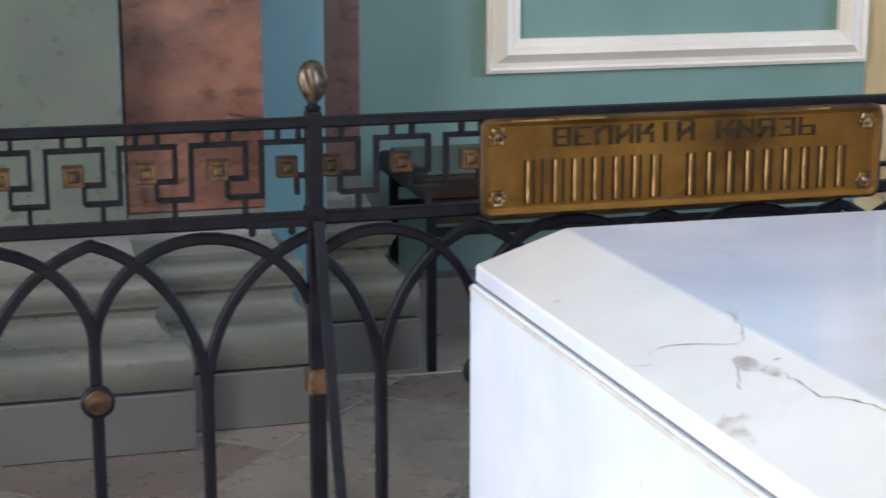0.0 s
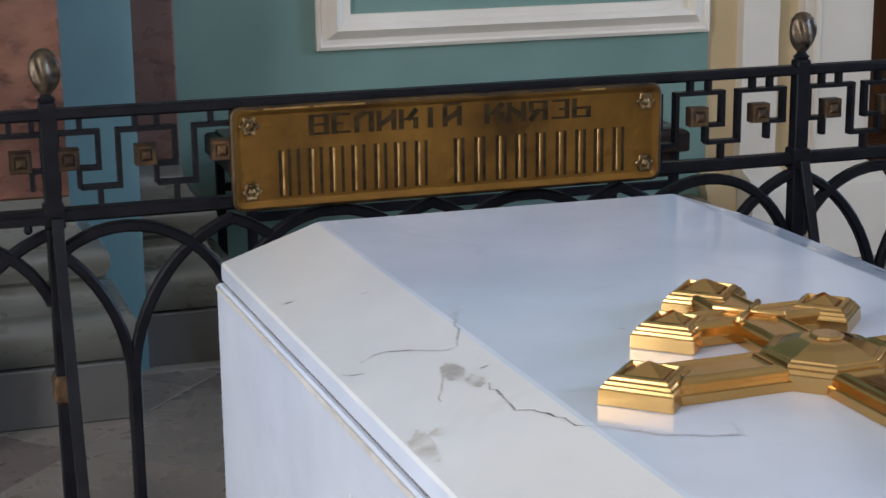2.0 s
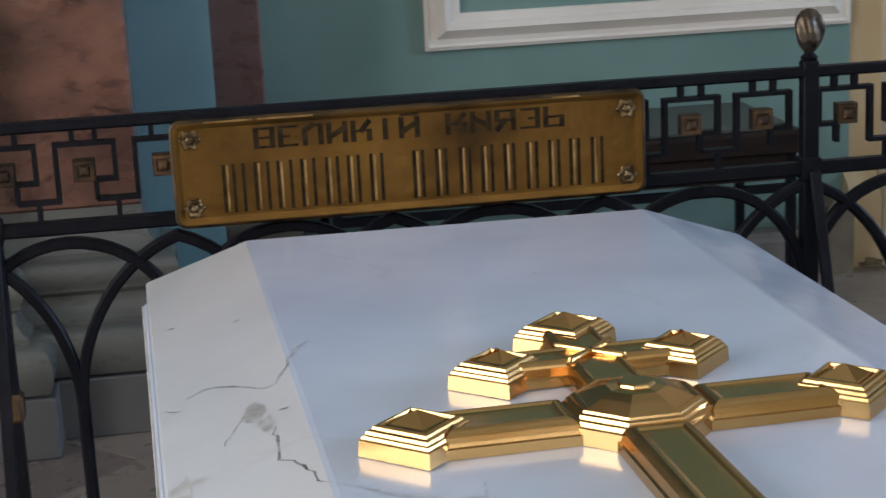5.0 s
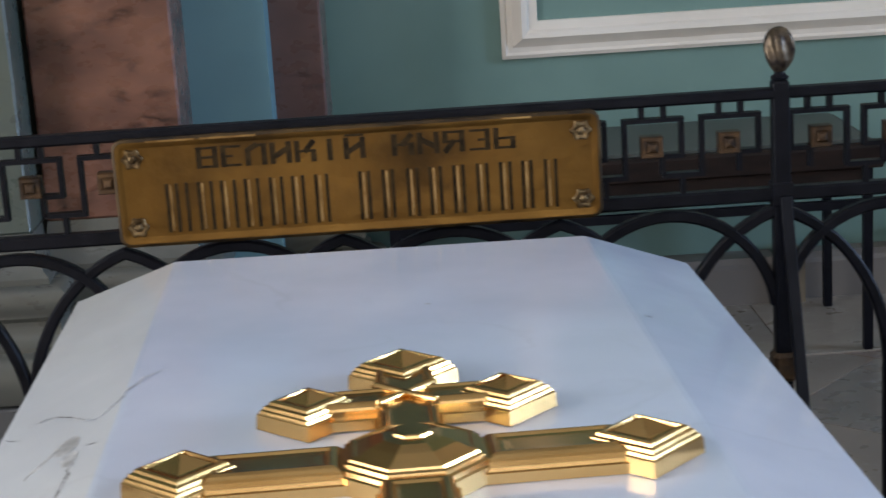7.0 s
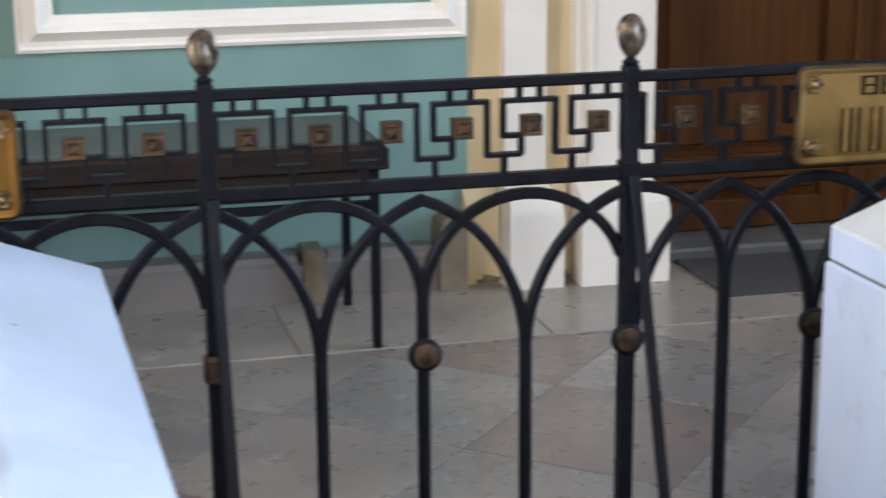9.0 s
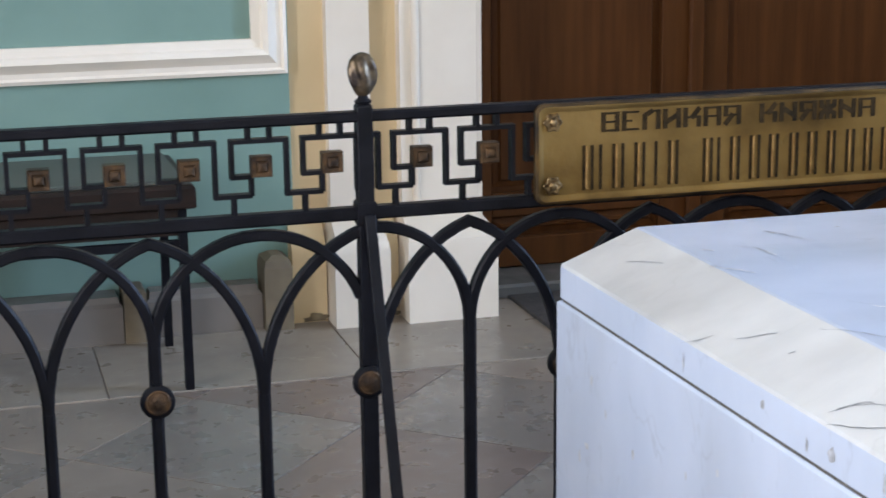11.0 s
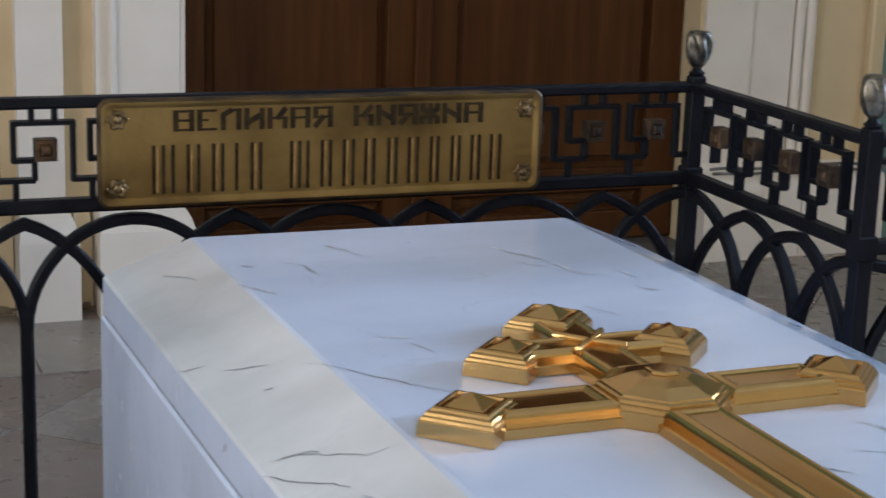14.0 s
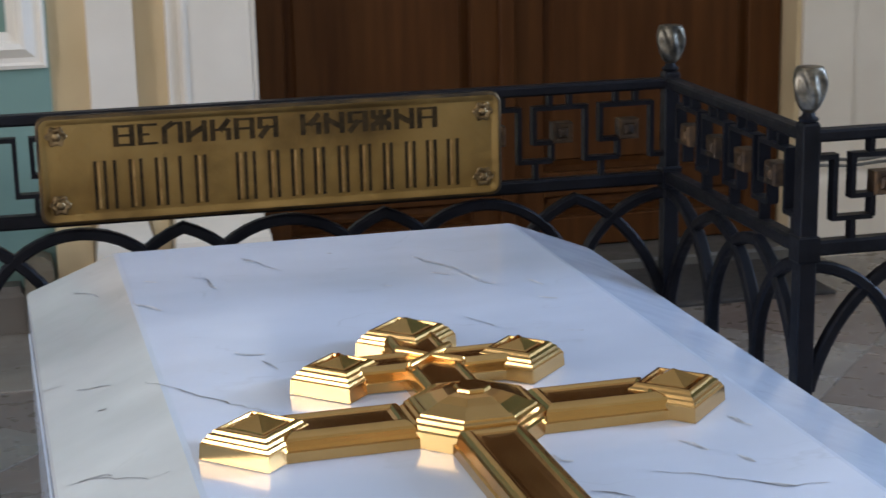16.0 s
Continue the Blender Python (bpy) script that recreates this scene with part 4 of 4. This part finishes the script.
def patch(t, x, y, rx, ry, seed, flakes=34, size=0.010, mat=None):
    """A worn place: many small uneven flakes close together."""
    rnd = random.Random(seed)
    back = t.matrix_basis.inverted()
    bm = bmesh.new()
    for flake in range(flakes):
        far, a0 = math.sqrt(rnd.random()), rnd.uniform(0, 2 * math.pi)
        fx, fy = x + rx * far * math.cos(a0), y + ry * far * math.sin(a0)
        big = size * rnd.uniform(0.6, 1.4) * (1.2 - far)
        ring = []
        for k in range(9):
            a = 2 * math.pi * k / 9
            r = big * rnd.uniform(0.45, 1.2)
            q = back @ Vector((fx + r * math.cos(a), fy + 1.7 * r * math.sin(a), 0))
            ring.append(bm.verts.new((q.x, q.y, on_lid(t, q.x) + 0.0003 + 0.000006 * flake)))
        bm.faces.new(ring)
    part("worn_patch", bm, mat or M_PATCH, t, "dull grey worn patch")["kind"] = "stuff"


patch(tomb_a, 0.048, -0.992, 0.013, 0.034, 5, 40, 0.009)
patch(tomb_a, 0.060, -1.045, 0.010, 0.022, 8, 22, 0.007)
patch(tomb_a, -0.042, -1.150, 0.012, 0.056, 6, 36, 0.009, M_WORN)
patch(tomb_a, -0.020, -1.135, 0.008, 0.016, 9, 10, 0.006, M_WORN)
for k, (x, y) in enumerate(((0.478, -0.546), (0.775, -0.66), (0.080, -1.019), (0.043, -0.599), (-0.050, -0.503), (0.300, -0.95))):
    crack(tomb_a, [(x - 0.004, y), (x + 0.005, y - 0.003)], (0.005, 0.007), 60 + k, "speck", M_VEIN, "small dark speck in the marble")
for k, (x, y) in enumerate(((2.30, -0.55), (2.62, -0.36), (2.67, -0.58), (2.24, -0.93))):
    crack(tomb_b, [(x - 0.004, y), (x + 0.005, y - 0.004)], (0.004, 0.006), 70 + k, "speck", M_VEIN, "small dark speck in the marble")


def side_spots(t, half, spots, seed):
    """Small dark pits and short veins on the long upright side that faces the window."""
    rnd = random.Random(seed)
    for y, z, w, h in spots:
        bm = bmesh.new()
        ring = []
        for k in range(11):
            a, r = 2 * math.pi * k / 11, rnd.uniform(0.5, 1.1)
            ring.append(bm.verts.new((-half - 0.0006, y + w * r * math.cos(a), z + h * r * math.sin(a))))
        bm.faces.new(ring)
        part("speck", bm, M_FAINT, t, "small grey pit in the marble")


side_spots(tomb_b, B_HALF + 0.002, [(-0.16, 0.70, 0.006, 0.012), (-0.22, 0.66, 0.004, 0.010), (-0.14, 0.58, 0.010, 0.007), (-0.11, 0.55, 0.006, 0.012), (-0.33, 0.63, 0.005, 0.010), (-0.52, 0.66, 0.004, 0.007),
                                    (-0.40, 0.50, 0.006, 0.004), (-0.62, 0.70, 0.005, 0.008), (-0.75, 0.62, 0.008, 0.006), (-0.25, 0.48, 0.007, 0.010), (-0.90, 0.72, 0.004, 0.009)], 3)
side_spots(tomb_b, B_HALF, [(-0.50, 0.832, 0.003, 0.020), (-0.74, 0.840, 0.006, 0.010), (-0.86, 0.822, 0.003, 0.014), (-0.92, 0.830, 0.010, 0.012), (-1.04, 0.836, 0.004, 0.016)], 4)
side_spots(tomb_a, A_HALF + 0.006, [(-0.70, 0.72, 0.006, 0.008), (-0.95, 0.66, 0.010, 0.005), (-1.00, 0.63, 0.005, 0.012), (-0.42, 0.60, 0.005, 0.006)], 5)


# ---------------------------------------------------------------- brass crosses
def cross(at, k, turn, label):
    t = thing("brass_cross", at, label, "cross", "brass crosses on the tombs", turn=turn)
    ARM = [(0, 0.0), (0, 0.0112), (0.0030, 0.0124), (0.0040, 0.0165), (0.0052, 0.0222), (0.0070, 0.0250), (0.0105, 0.0280), (0.0150, 0.0298), (0.0175, 0.0296), (0.0205, 0.0272), (0.0250, 0.0263), (0.0340, 0.0260)]
    BLOCK = [(0, 0.0), (0.0010, 0.0172), (0.0028, 0.0190), (0.0040, 0.0220), (0.0062, 0.0235), (0.0074, 0.0268), (0.0110, 0.0285), (0.0124, 0.0312), (0.0150, 0.0328), (0.0178, 0.0328), (0.0198, 0.0285), (0.0220, 0.0282), (0.0228, 0.0312), (0.0250, 0.0318), (0.0450, 0.0440)]
    h = 0.043
    for sx in (-1, 1):
        part("arm", stepped(rect(*sorted((sx * 0.07, sx * 0.225)), -h, h), ARM), M_GOLD, t)
    part("stem", stepped(rect(-h, h, -0.72, -0.07), ARM), M_GOLD, t)
    g, u, w0, w1 = 0.039, 0.112, 0.153, 0.221
    part("upper_crossbar", stepped([(-g, 0.06), (g, 0.06), (g, w0), (u, w0), (u, w1), (g, w1), (g, 0.30), (-g, 0.30), (-g, w1), (-u, w1), (-u, w0), (-g, w0)], [(d * 0.8, z + 0.001) for d, z in ARM]), M_GOLD, t, "short upper crossbar with mitred mouldings")
    for x, y, r in ((-0.243, 0, 0.066), (0.243, 0, 0.066), (-0.114, 0.187, 0.061), (0.114, 0.187, 0.061), (0, 0.308, 0.068), (0, -0.735, 0.068)):
        part("end_block", stepped([(x, y - r), (x + r, y), (x, y + r), (x - r, y)], [(d, z + 0.0005) for d, z in BLOCK]), M_GOLD, t, "pyramid-topped brass end block")
    ap, q = 0.081, 0.034
    octo = [(-q, -ap), (q, -ap), (ap, -q), (ap, q), (q, ap), (-q, ap), (-ap, q), (-ap, -q)]
    part("boss", stepped(octo, [(0, 0), (0, 0.0185), (0.003, 0.020), (0.004, 0.0245), (0.008, 0.026), (0.009, 0.030), (0.013, 0.0315), (0.014, 0.034), (0.019, 0.0362), (0.0215, 0.0350), (0.036, 0.0415), (0.050, 0.0462), (0.0610, 0.0480), (0.0620, 0.0508), (0.0640, 0.0518), (0.0760, 0.0520)]), M_GOLD, t, "eight-sided stepped brass boss")
    ray = bmesh.new()
    for spoke in range(4):
        a = radians(45 + 90 * spoke)
        c, n = math.cos(a), math.sin(a)
        rings = []
        for x, r in ((0.002, 0.0040), (0.044, 0.0052), (0.048, 0.0046), (0.0495, 0.0025)):
            ring = [(x, r * math.cos(q), 0.0290 + 1.35 * r * math.sin(q)) for q in (radians(-35 + 25 * m) for m in range(11))]
            rings.append([(px * c - py * n, 0.187 + px * n + py * c, pz) for px, py, pz in ring])
        loft(rings, ray)
    t.scale = (k, k, 1.0)
    part("ridge", ray, M_GOLD, t, "crossed ridges where the short arm meets the stem", smooth=True)
    return t


cross((0.451, -1.214, 0.9205), 0.985, 1.8, "polished brass eight-pointed cross lying on the white tomb")
cross((2.633, -1.204, 0.9205), 0.98, 1.5, "polished brass eight-pointed cross lying on the veined tomb")


# ---------------------------------------------------------------- floor slabs, laid diagonally
def floor_slabs():
    rnd = random.Random(4)
    s, g = 0.568, 0.0013
    c, sn = math.cos(radians(48)), math.sin(radians(48))
    mats = (M_SLAB, M_SLAB_B, M_SLAB_C)
    meshes = []
    for m in mats:
        bm = stepped([(g, g), (s - g, g), (s - g, s - g), (g, s - g)], [(0, -0.02), (0, -0.0015), (0.0015, 0)])
        bmesh.ops.recalc_face_normals(bm, faces=bm.faces)
        me = bpy.data.meshes.new("slab")
        bm.to_mesh(me)
        bm.free()
        me.materials.append(m)
        meshes.append(me)
    rest = bmesh.new()
    for i in range(-26, 26):
        for j in range(-26, 26):
            x, y = 2.211 + (i * c - j * sn) * s, 1.488 + (i * sn + j * c) * s
            mx, my = x + (c - sn) * s / 2, y + (sn + c) * s / 2
            if not (LEFT_X + 0.2 < mx < RIGHT_X - 0.2 and REAR_Y + 0.2 < my < 3.1):
                continue
            if my < -2.4 or mx > 6.2:
                base = [(x + (a * c - b * sn), y + (a * sn + b * c)) for a, b in ((g, g), (s - g, g), (s - g, s - g), (g, s - g))]
                loft([[(px, py, z) for px, py in base] for z in (-0.02, -0.0005)], rest)
                continue
            k = 1 if (i + 2 * j) % 5 == 2 or rnd.random() < 0.12 else (2 if (i + j) % 2 else 0)
            ob = new("slab", meshes[k])
            ob.matrix_basis = pose(x, y, rnd.uniform(-0.0012, 0.0), 0, 0, 48)
            ob.parent = ground
    part("paving", rest, M_SLAB_C, ground, "worn grey floor slabs farther off")["kind"] = "stuff"


floor_slabs()


def border_slabs():
    """A row of paler slabs along the wall, a hair above the diagonal paving."""
    rnd = random.Random(9)
    x = -0.2
    while x < 2.9:
        w = rnd.uniform(0.75, 1.05)
        bm = stepped(rect(0.002, w - 0.002, 0, 0.70), [(0, -0.02), (0, 0.0025), (0.0015, 0.004)])
        ob = part("border_slab", bm, M_BORDER, ground)
        ob.matrix_basis = pose(x, 1.935, 0)
        x += w


border_slabs()
